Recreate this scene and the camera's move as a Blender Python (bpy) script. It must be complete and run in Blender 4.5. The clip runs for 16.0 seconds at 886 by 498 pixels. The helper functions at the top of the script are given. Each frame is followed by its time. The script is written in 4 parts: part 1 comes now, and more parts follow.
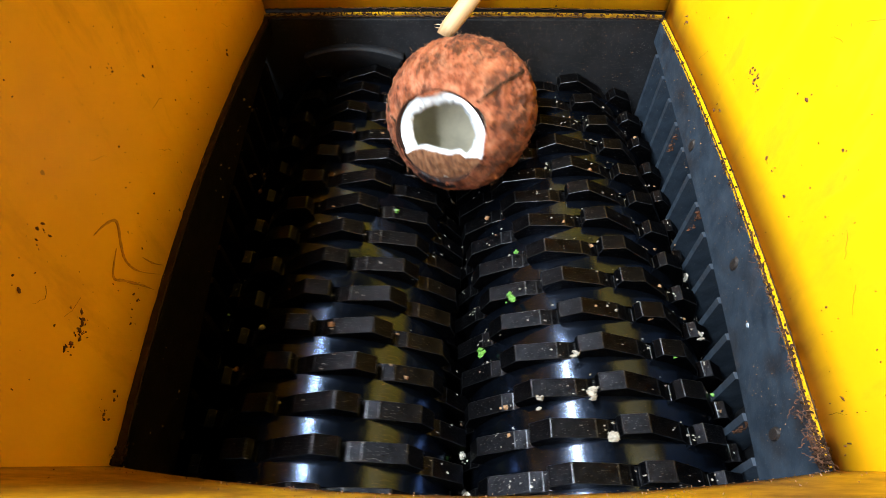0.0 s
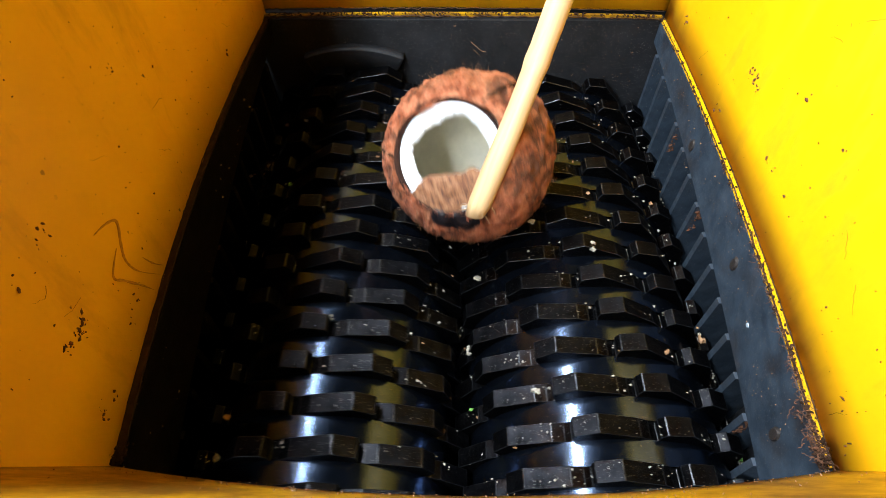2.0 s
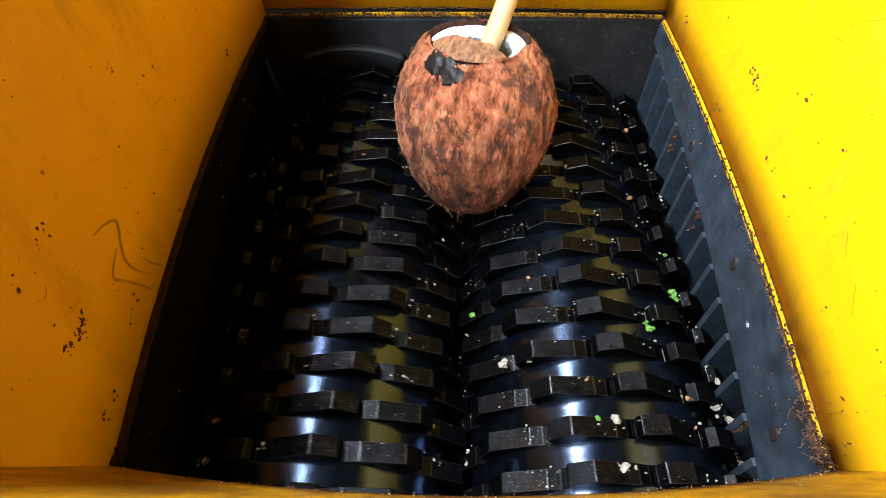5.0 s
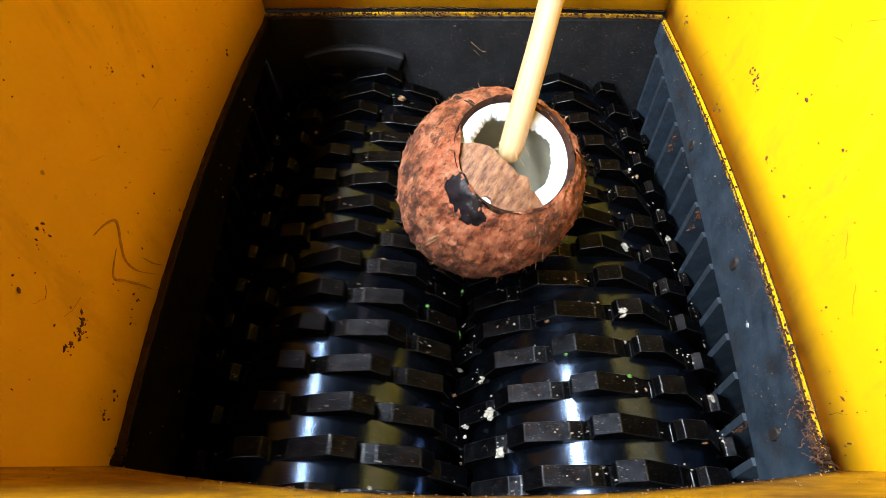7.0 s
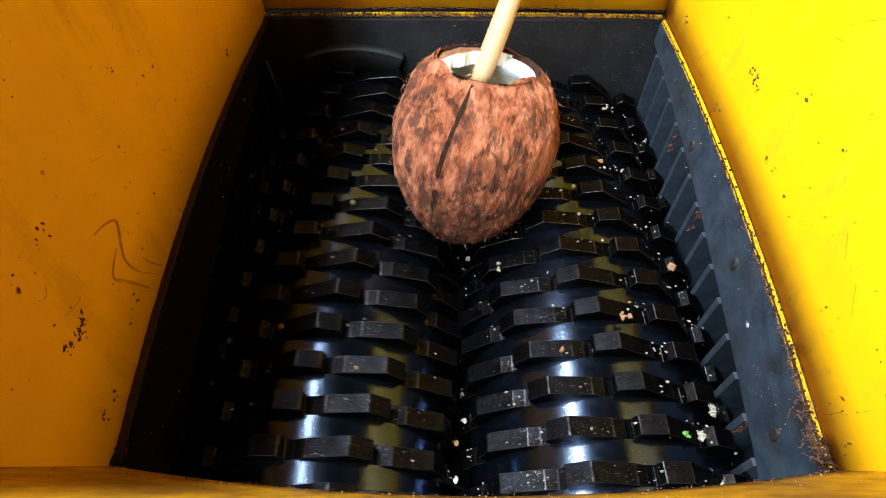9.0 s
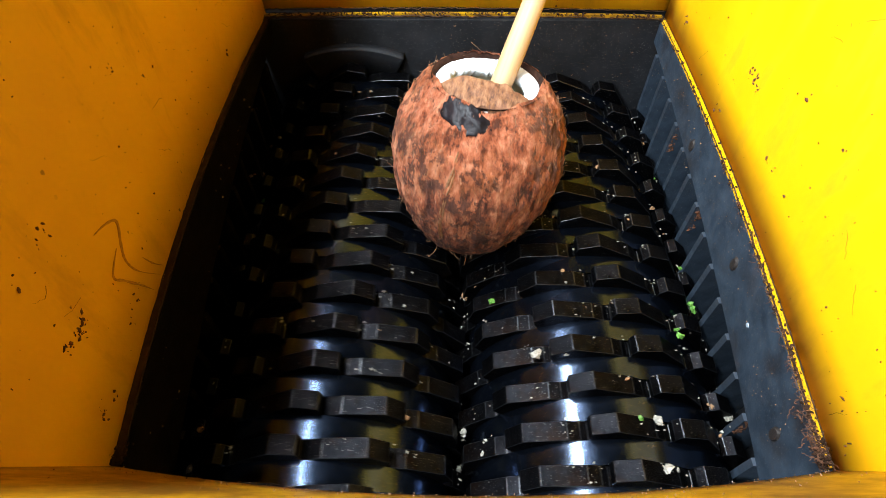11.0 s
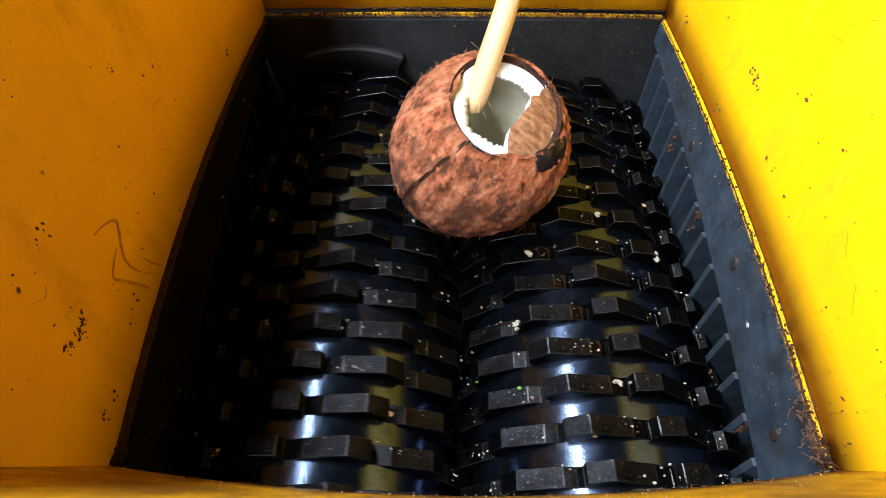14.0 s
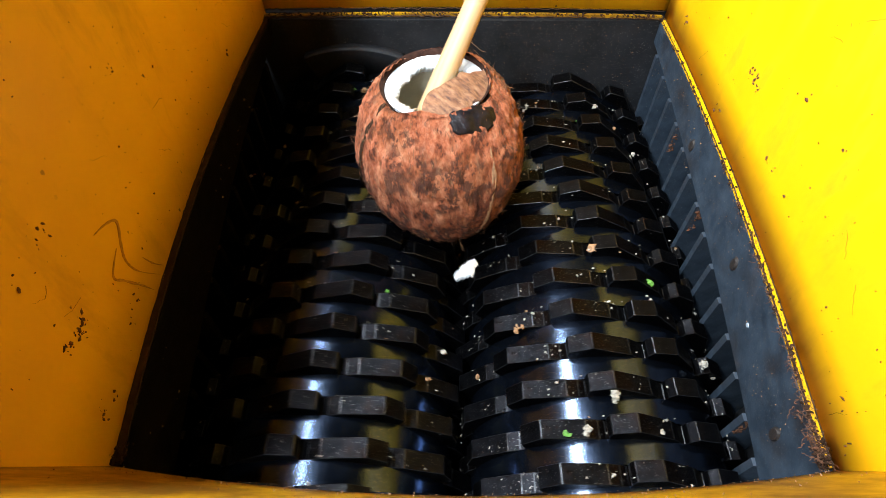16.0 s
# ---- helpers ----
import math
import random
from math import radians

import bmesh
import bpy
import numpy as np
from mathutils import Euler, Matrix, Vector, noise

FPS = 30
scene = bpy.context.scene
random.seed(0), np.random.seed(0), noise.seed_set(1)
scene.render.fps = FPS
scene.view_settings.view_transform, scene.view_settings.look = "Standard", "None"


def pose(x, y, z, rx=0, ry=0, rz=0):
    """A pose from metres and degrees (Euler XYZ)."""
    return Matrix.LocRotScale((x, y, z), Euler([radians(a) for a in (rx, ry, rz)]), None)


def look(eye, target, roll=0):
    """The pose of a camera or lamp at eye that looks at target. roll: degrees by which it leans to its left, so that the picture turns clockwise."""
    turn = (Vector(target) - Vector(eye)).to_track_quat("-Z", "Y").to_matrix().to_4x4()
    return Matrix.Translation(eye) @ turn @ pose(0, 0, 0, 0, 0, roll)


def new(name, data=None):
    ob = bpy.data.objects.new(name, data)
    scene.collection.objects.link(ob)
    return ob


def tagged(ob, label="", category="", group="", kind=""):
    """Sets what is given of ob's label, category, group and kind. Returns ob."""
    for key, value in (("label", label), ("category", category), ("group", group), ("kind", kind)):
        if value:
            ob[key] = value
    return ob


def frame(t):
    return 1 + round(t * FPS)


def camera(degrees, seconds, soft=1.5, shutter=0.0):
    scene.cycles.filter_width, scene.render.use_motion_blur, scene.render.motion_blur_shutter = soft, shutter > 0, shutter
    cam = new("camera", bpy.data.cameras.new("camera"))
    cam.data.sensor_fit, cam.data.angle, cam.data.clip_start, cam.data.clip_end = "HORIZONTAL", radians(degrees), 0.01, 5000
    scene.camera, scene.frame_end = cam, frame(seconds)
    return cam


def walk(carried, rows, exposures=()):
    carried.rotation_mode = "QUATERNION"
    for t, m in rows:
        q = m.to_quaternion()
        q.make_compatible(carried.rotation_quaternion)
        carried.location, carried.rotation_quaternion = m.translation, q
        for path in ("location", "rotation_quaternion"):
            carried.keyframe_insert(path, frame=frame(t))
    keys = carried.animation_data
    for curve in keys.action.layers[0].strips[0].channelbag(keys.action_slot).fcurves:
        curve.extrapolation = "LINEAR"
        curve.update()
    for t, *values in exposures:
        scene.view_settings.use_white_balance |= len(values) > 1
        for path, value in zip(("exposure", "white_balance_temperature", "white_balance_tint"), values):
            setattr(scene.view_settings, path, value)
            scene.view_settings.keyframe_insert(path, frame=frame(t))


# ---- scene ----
cam = camera(76, 16.0, soft=0.9, shutter=0.4)
VIEW = pose(-0.0129, 0, 0.43, 36, 0, 0.4)
walk(cam, [(0, VIEW), (16, VIEW)])

# ---- light: an added strip lamp stands in for daylight over the hopper's left side ----
world = bpy.data.worlds.new("sky")
scene.world = world
world.use_nodes = True
wn = world.node_tree
sky = wn.nodes.new("ShaderNodeTexSky")
sky.sky_type, sky.sun_disc = "NISHITA", False
sky.sun_elevation, sky.sun_rotation = radians(48), radians(-70)
wn.links.new(sky.outputs[0], wn.nodes["Background"].inputs[0])
wn.nodes["Background"].inputs[1].default_value = 0.04

strip_lamp = bpy.data.lights.new("daylight_strip", "AREA")
strip_lamp.shape, strip_lamp.size, strip_lamp.size_y = "RECTANGLE", 1.30, 0.045
strip_lamp.energy, strip_lamp.color = 41.0, (0.81, 0.91, 1.0)
new("daylight_strip", strip_lamp).matrix_world = look((-0.27, -0.12, 0.80), (0.05, -0.12, 0.1))
scene.view_settings.exposure = 0.0

HALF, RIM, BACK, FRONT = 0.18, 0.139, 0.465, 0.078      # chamber: half width, rim height, back and front walls
AXIS, TIP, ROOT, PITCH, CLAWS = 0.0958, 0.102, 0.0885, 0.0268, 11


# ---- materials ----
def material(name):
    m = bpy.data.materials.new(name)
    m.use_nodes = True
    return m, m.node_tree.nodes, m.node_tree.links, m.node_tree.nodes["Principled BSDF"]


def noise_tex(n, l, scale, detail=6.0, stretch=(1, 1, 1), rough=0.6, coord="Object"):
    tc = n.new("ShaderNodeTexCoord")
    mp = n.new("ShaderNodeMapping")
    mp.inputs["Scale"].default_value = stretch
    tx = n.new("ShaderNodeTexNoise")
    tx.inputs["Scale"].default_value, tx.inputs["Detail"].default_value, tx.inputs["Roughness"].default_value = scale, detail, rough
    l.new(tc.outputs[coord], mp.inputs[0])
    l.new(mp.outputs[0], tx.inputs[0])
    return tx.outputs[0]


def ramp(n, l, fac, stops):
    r = n.new("ShaderNodeValToRGB")
    while len(r.color_ramp.elements) < len(stops):
        r.color_ramp.elements.new(0.5)
    for e, (p, c) in zip(r.color_ramp.elements, stops):
        e.position, e.color = p, (*c, 1) if len(c) == 3 else c
    l.new(fac, r.inputs[0])
    return r.outputs[0]


def mix(n, l, fac, a, b, mode="MIX"):
    m = n.new("ShaderNodeMix")
    m.data_type, m.blend_type = "RGBA", mode
    for sock, v in ((m.inputs[0], fac), (m.inputs[6], a), (m.inputs[7], b)):
        if hasattr(v, "is_linked"):
            l.new(v, sock)
        else:
            sock.default_value = v if not isinstance(v, tuple) else (*v, 1)
    return m.outputs[2]


def bump(n, l, b, height, strength, distance=0.001):
    u = n.new("ShaderNodeBump")
    u.inputs["Strength"].default_value, u.inputs["Distance"].default_value = strength, distance
    l.new(height, u.inputs["Height"])
    l.new(u.outputs[0], b.inputs["Normal"])


def grey(v):
    return (v, v, v)


def yellow_paint(name="yellow_paint", dust=0.38, lo=0.54, hi=0.76, film=(0.24, 0.105, 0.012)):
    m, n, l, b = material(name)
    big = noise_tex(n, l, 9, 5)
    base = ramp(n, l, big, [(0.3, (0.74, 0.385, 0.0012)), (0.7, (0.80, 0.435, 0.0016))])
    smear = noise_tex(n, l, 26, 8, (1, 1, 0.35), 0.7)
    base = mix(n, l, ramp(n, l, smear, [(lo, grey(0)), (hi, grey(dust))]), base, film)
    chips = noise_tex(n, l, 210, 3, (1, 1, 0.8), 0.5)
    where = noise_tex(n, l, 14, 3)
    chip = n.new("ShaderNodeMath")
    chip.operation = "MULTIPLY"
    l.new(ramp(n, l, chips, [(0.70, grey(0)), (0.73, grey(1))]), chip.inputs[0])
    l.new(ramp(n, l, where, [(0.5, grey(0)), (0.6, grey(1))]), chip.inputs[1])
    base = mix(n, l, chip.outputs[0], base, (0.10, 0.035, 0.012))
    l.new(base, b.inputs["Base Color"])
    l.new(ramp(n, l, smear, [(0.3, grey(0.36)), (0.8, grey(0.6))]), b.inputs["Roughness"])
    b.inputs["Specular IOR Level"].default_value = 0.35
    bump(n, l, b, noise_tex(n, l, 60, 4), 0.25, 0.0006)
    return m


def steel(name, dark, light, stain, rough_lo, rough_hi, metal=0.85, scale=45.0, edge_tint=1.0, spec=0.5, relief=0.35):
    m, n, l, b = material(name)
    a = noise_tex(n, l, scale, 8, (1, 1, 1), 0.7)
    c = ramp(n, l, a, [(0.3, dark), (0.75, light)])
    s = noise_tex(n, l, scale * 0.4, 5)
    c = mix(n, l, ramp(n, l, s, [(0.52, grey(0)), (0.70, grey(0.8))]), c, stain)
    f = noise_tex(n, l, 900, 2)
    c = mix(n, l, ramp(n, l, f, [(0.65, grey(0)), (0.72, grey(0.7))]), c, (0.20, 0.19, 0.17))
    l.new(c, b.inputs["Base Color"])
    b.inputs["Metallic"].default_value = metal
    b.inputs["Specular Tint"].default_value = (edge_tint, edge_tint, edge_tint, 1)
    b.inputs["Specular IOR Level"].default_value = spec
    rg = noise_tex(n, l, scale * 2.2, 6, (1, 1, 1), 0.7)
    l.new(ramp(n, l, rg, [(0.3, grey(rough_lo)), (0.75, grey(rough_hi))]), b.inputs["Roughness"])
    bump(n, l, b, noise_tex(n, l, scale * 5, 8, (1, 1, 1), 0.75), relief, 0.0006)
    return m


def plain(name, colour, rough, spread=0.3, scale=120.0, metal=0.0, bumpy=0.3):
    m, n, l, b = material(name)
    f = noise_tex(n, l, scale, 6)
    lo, hi = tuple(v * (1 - spread) for v in colour), tuple(min(1, v * (1 + spread)) for v in colour)
    l.new(ramp(n, l, f, [(0.3, lo), (0.7, hi)]), b.inputs["Base Color"])
    b.inputs["Roughness"].default_value, b.inputs["Metallic"].default_value = rough, metal
    if bumpy:
        bump(n, l, b, noise_tex(n, l, scale * 3, 5), bumpy, 0.0006)
    return m


def husk():
    m, n, l, b = material("coconut_husk")
    # smooth salmon skin round the hole, rougher dark fibre towards the narrow end
    tc = n.new("ShaderNodeTexCoord")
    sep = n.new("ShaderNodeSeparateXYZ")
    l.new(tc.outputs["Object"], sep.inputs[0])
    wob = noise_tex(n, l, 22, 4)
    low = n.new("ShaderNodeMath")
    low.operation = "MULTIPLY_ADD"
    low.inputs[1].default_value, low.inputs[2].default_value = -7.0, 0.06
    l.new(sep.outputs["Z"], low.inputs[0])
    age = n.new("ShaderNodeMath")
    age.operation = "ADD"
    l.new(low.outputs[0], age.inputs[0])
    l.new(wob, age.inputs[1])
    old = ramp(n, l, age.outputs[0], [(0.34, grey(0)), (0.80, grey(1))])
    fib = noise_tex(n, l, 115, 9, (1, 1, 0.40), 0.72)
    fresh = ramp(n, l, fib, [(0.40, (0.085, 0.020, 0.007)), (0.46, (0.350, 0.092, 0.036)), (0.53, (0.520, 0.162, 0.076)), (0.62, (0.640, 0.270, 0.145))])
    worn = ramp(n, l, fib, [(0.40, (0.022, 0.006, 0.003)), (0.47, (0.140, 0.035, 0.013)), (0.54, (0.310, 0.084, 0.031)), (0.62, (0.500, 0.190, 0.086))])
    c = mix(n, l, old, fresh, worn)
    tone = noise_tex(n, l, 34, 5)
    c = mix(n, l, ramp(n, l, tone, [(0.48, grey(0.0)), (0.62, grey(0.4))]), c, (0.340, 0.110, 0.034))
    # red-brown mottling where the skin is torn
    torn = noise_tex(n, l, 75, 10, (1, 1, 0.8), 0.75)
    c = mix(n, l, ramp(n, l, torn, [(0.525, grey(0)), (0.55, grey(0.3))]), c, (0.170, 0.034, 0.012))
    # blackened scabs, clustered
    spots = noise_tex(n, l, 95, 9, (1, 1, 0.85), 0.70)
    where = noise_tex(n, l, 30, 3)
    lift = n.new("ShaderNodeMath")
    lift.operation = "MULTIPLY_ADD"
    lift.inputs[1].default_value = 0.10
    l.new(old, lift.inputs[0])
    l.new(where, lift.inputs[2])
    mul = n.new("ShaderNodeMath")
    mul.operation = "MULTIPLY"
    l.new(ramp(n, l, spots, [(0.49, grey(0)), (0.51, grey(1))]), mul.inputs[0])
    l.new(ramp(n, l, lift.outputs[0], [(0.49, grey(0.0)), (0.59, grey(0.80))]), mul.inputs[1])
    c = mix(n, l, mul.outputs[0], c, (0.055, 0.018, 0.010))
    # thin dark cracks along the fibre
    fine = noise_tex(n, l, 260, 7, (1, 1, 0.13), 0.7)
    c = mix(n, l, ramp(n, l, fine, [(0.36, grey(0.85)), (0.43, grey(0))]), c, (0.060, 0.018, 0.009))
    pale = noise_tex(n, l, 420, 5, (1, 1, 0.2), 0.7)
    c = mix(n, l, ramp(n, l, pale, [(0.62, grey(0)), (0.71, grey(0.55))]), c, (0.56, 0.31, 0.18))
    l.new(c, b.inputs["Base Color"])
    l.new(ramp(n, l, old, [(0.0, grey(0.52)), (1.0, grey(0.80))]), b.inputs["Roughness"])
    b.inputs["Specular IOR Level"].default_value = 0.35
    bump(n, l, b, noise_tex(n, l, 170, 10, (1, 1, 0.3), 0.8), 1.0, 0.0065)
    return m


def flap_skin():
    m, n, l, b = material("brown_shell")
    f = noise_tex(n, l, 330, 8, (0.35, 1, 0.6), 0.75)
    c = ramp(n, l, f, [(0.36, (0.045, 0.015, 0.007)), (0.46, (0.13, 0.050, 0.019)), (0.62, (0.25, 0.120, 0.055))])
    t = noise_tex(n, l, 70, 4)
    c = mix(n, l, ramp(n, l, t, [(0.5, grey(0)), (0.68, grey(0.6))]), c, (0.17, 0.062, 0.026))
    l.new(c, b.inputs["Base Color"])
    b.inputs["Roughness"].default_value = 0.7
    bump(n, l, b, f, 0.8, 0.0012)
    return m


def wood():
    m, n, l, b = material("peeled_wood")
    g = noise_tex(n, l, 160, 7, (1, 1, 0.06), 0.6)
    c = ramp(n, l, g, [(0.3, (0.34, 0.205, 0.090)), (0.7, (0.50, 0.345, 0.185))])
    k = noise_tex(n, l, 40, 4, (1, 1, 0.6))
    c = mix(n, l, ramp(n, l, k, [(0.60, grey(0)), (0.74, grey(0.6))]), c, (0.38, 0.20, 0.08))
    l.new(c, b.inputs["Base Color"])
    b.inputs["Roughness"].default_value = 0.55
    bump(n, l, b, g, 0.35, 0.0008)
    return m


YELLOW = yellow_paint()
# the film holds husk dust and also the front panel's shade as colour
DUSTY_SHADED = yellow_paint("dusty_shaded_yellow_paint", 0.92, 0.18, 0.56, (0.12, 0.048, 0.004))
BLADE = steel("worn_blade_steel", (0.0016, 0.0017, 0.0021), (0.0135, 0.0138, 0.0165), (0.010, 0.0045, 0.0020), 0.26, 0.50, 0.93, 80, 0.5, 0.3, 0.6)
EDGE = steel("bright_worn_edge", (0.004, 0.0042, 0.005), (0.11, 0.115, 0.125), (0.02, 0.014, 0.012), 0.26, 0.42, 0.9, 140)
SPACER = steel("polished_spacer_steel", (0.022, 0.031, 0.052), (0.054, 0.074, 0.118), (0.014, 0.014, 0.017), 0.12, 0.23, 0.97, 38, 0.5, 0.5, 0.10)
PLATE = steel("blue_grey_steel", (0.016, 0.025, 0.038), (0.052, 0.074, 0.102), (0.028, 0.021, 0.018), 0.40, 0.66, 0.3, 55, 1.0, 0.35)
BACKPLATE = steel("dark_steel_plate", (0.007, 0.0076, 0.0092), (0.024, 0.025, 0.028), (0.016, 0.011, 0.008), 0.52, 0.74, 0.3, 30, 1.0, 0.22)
# darker copy of PLATE: the left side's shade put into its colour
SHADED_PLATE = steel("shade_blackened_steel", (0.003, 0.0022, 0.0016), (0.010, 0.007, 0.005), (0.008, 0.003, 0.0015), 0.55, 0.75, 0.9, 30)
RUST = plain("orange_rust", (0.085, 0.030, 0.011), 0.85, 0.6, 150)
GRIME = plain("dark_grime", (0.035, 0.018, 0.010), 0.9, 0.5, 200)
GRIME.node_tree.nodes["Principled BSDF"].inputs["Specular IOR Level"].default_value = 0.1
FLECK = plain("brown_rust_fleck", (0.090, 0.028, 0.009), 0.85, 0.6, 260)
SCUFF = plain("brown_scuff", (0.40, 0.185, 0.010), 0.7, 0.35, 300)
FIBRE = plain("dry_fibre", (0.20, 0.095, 0.042), 0.8, 0.5, 300)
ENCLOSURE = plain("dark_enclosure", (0.05, 0.048, 0.045), 0.9, 0.3, 3)
HUSK = husk()
SHELL = flap_skin()
SHELL_EDGE = plain("dark_shell_edge", (0.026, 0.011, 0.007), 0.85, 0.7, 260, 0, 0.9)
SHELL_EDGE.node_tree.nodes["Principled BSDF"].inputs["Specular IOR Level"].default_value = 0.12
FLESH = plain("white_coconut_flesh", (0.66, 0.69, 0.71), 0.42, 0.07, 60, 0, 0.15)
INSIDE = plain("inner_flesh", (0.56, 0.52, 0.40), 0.45, 0.15, 45, 0, 0.15)
TAR = plain("glossy_black_shell", (0.009, 0.007, 0.008), 0.30, 0.6, 170, 0, 0.7)
TAR.node_tree.nodes["Principled BSDF"].inputs["Specular IOR Level"].default_value = 0.14
OILY = plain("oily_bolt_head", (0.017, 0.012, 0.010), 0.6, 0.6, 350, 0, 0.8)
WOOD = wood()
PALE = plain("pale_seam_fibre", (0.27, 0.135, 0.062), 0.8, 0.6, 420)
CRUMB = plain("coconut_crumb", (0.31, 0.285, 0.235), 0.6, 0.5, 700)
GREEN = plain("green_scrap", (0.10, 0.26, 0.04), 0.55, 0.4, 400)
TAN = plain("tan_scrap", (0.26, 0.14, 0.065), 0.7, 0.4, 400)


# ---- mesh helpers ----
def mesh(name, bm, mat, smooth=False):
    me = bpy.data.meshes.new(name)
    bmesh.ops.recalc_face_normals(bm, faces=bm.faces)
    bm.to_mesh(me)
    bm.free()
    for mm in (mat if isinstance(mat, (list, tuple)) else [mat]):
        me.materials.append(mm)
    if smooth:
        for p in me.polygons:
            p.use_smooth = True
    return me


def part(name, bm, mat, parent, label="", smooth=False):
    ob = new(name, bm if isinstance(bm, bpy.types.Mesh) else mesh(name, bm, mat, smooth))
    ob.parent = parent
    return tagged(ob, label) if label else ob


def thing(name, label, category, group="", kind=""):
    return tagged(new(name), label, category, group, kind)


def box(bm, x0, x1, y0, y1, z0, z1):
    v = [bm.verts.new((x, y, z)) for x in (x0, x1) for y in (y0, y1) for z in (z0, z1)]
    for f in ((0, 1, 3, 2), (4, 6, 7, 5), (0, 4, 5, 1), (2, 3, 7, 6), (0, 2, 6, 4), (1, 5, 7, 3)):
        bm.faces.new([v[i] for i in f])
    return bm


def bevel(bm, width, segments=1, sharp=25):
    edges = [e for e in bm.edges if len(e.link_faces) == 2 and e.calc_face_angle(0) > radians(sharp)]
    bmesh.ops.bevel(bm, geom=edges, offset=width, segments=segments, affect="EDGES", clamp_overlap=True)
    return bm


def slab(bm, grid, thick):
    """A sheet from a grid of points, thickened along the given vector."""
    rows, cols = len(grid), len(grid[0])
    a = [[bm.verts.new(p) for p in r] for r in grid]
    b = [[bm.verts.new(Vector(p) + Vector(thick)) for p in r] for r in grid]
    for i in range(rows - 1):
        for j in range(cols - 1):
            bm.faces.new((a[i][j], a[i][j + 1], a[i + 1][j + 1], a[i + 1][j]))
            bm.faces.new((b[i][j], b[i + 1][j], b[i + 1][j + 1], b[i][j + 1]))
    ring = [(0, j) for j in range(cols)] + [(i, cols - 1) for i in range(1, rows)] + [(rows - 1, j) for j in range(cols - 2, -1, -1)] + [(i, 0) for i in range(rows - 2, 0, -1)]
    for k in range(len(ring)):
        (i, j), (p, q) = ring[k], ring[(k + 1) % len(ring)]
        bm.faces.new((a[i][j], b[i][j], b[p][q], a[p][q]))
    return bm


def lump(bm, at, size, rnd, flat=0.6):
    """A small ragged crumb."""
    r = bmesh.ops.create_icosphere(bm, subdivisions=2 if size > 0.0015 else 1, radius=1.0)
    q = Euler([rnd.uniform(0, 6.28) for _ in range(3)]).to_matrix()
    s = Vector((size * rnd.uniform(0.7, 1.3), size * rnd.uniform(0.7, 1.3), size * flat * rnd.uniform(0.7, 1.2)))
    for v in r["verts"]:
        c = Vector([v.co[i] * s[i] * rnd.uniform(0.35, 1.4) for i in range(3)])
        v.co = q @ c + Vector(at)


def strand(bm, pts, rad):
    """A thin three-sided fibre along points."""
    rings = []
    for i, p in enumerate(pts):
        d = (Vector(pts[min(i + 1, len(pts) - 1)]) - Vector(pts[max(i - 1, 0)])).normalized()
        s = d.orthogonal().normalized()
        t = d.cross(s)
        rr = rad * (1 - 0.6 * i / (len(pts) - 1))
        rings.append([bm.verts.new(Vector(p) + rr * (math.cos(a) * s + math.sin(a) * t)) for a in (0, 2.09, 4.19)])
    for a, b in zip(rings, rings[1:]):
        for k in range(3):
            bm.faces.new((a[k], a[(k + 1) % 3], b[(k + 1) % 3], b[k]))


def wander(rnd, at, way, length, steps=5, curl=0.6):
    p, d, out = Vector(at), Vector(way).normalized(), [Vector(at)]
    for _ in range(steps):
        d = (d + curl * Vector([rnd.gauss(0, 0.5) for _ in range(3)])).normalized()
        p = p + d * length / steps
        out.append(p.copy())
    return out


# ---- large structure: the yellow hopper ----
def bow(y, sgn=1):
    """How far the chamber's side plate bulges past HALF."""
    y = max(y, 0.06)
    return 0.0039 - 0.187 * (y - 0.30) ** 2 if sgn > 0 else 0.0024 - 0.27 * (y - 0.265) ** 2


def wall_x(y, z, sgn=1):
    return HALF + 0.0038 + bow(y, sgn) + 0.02 * (z - RIM)


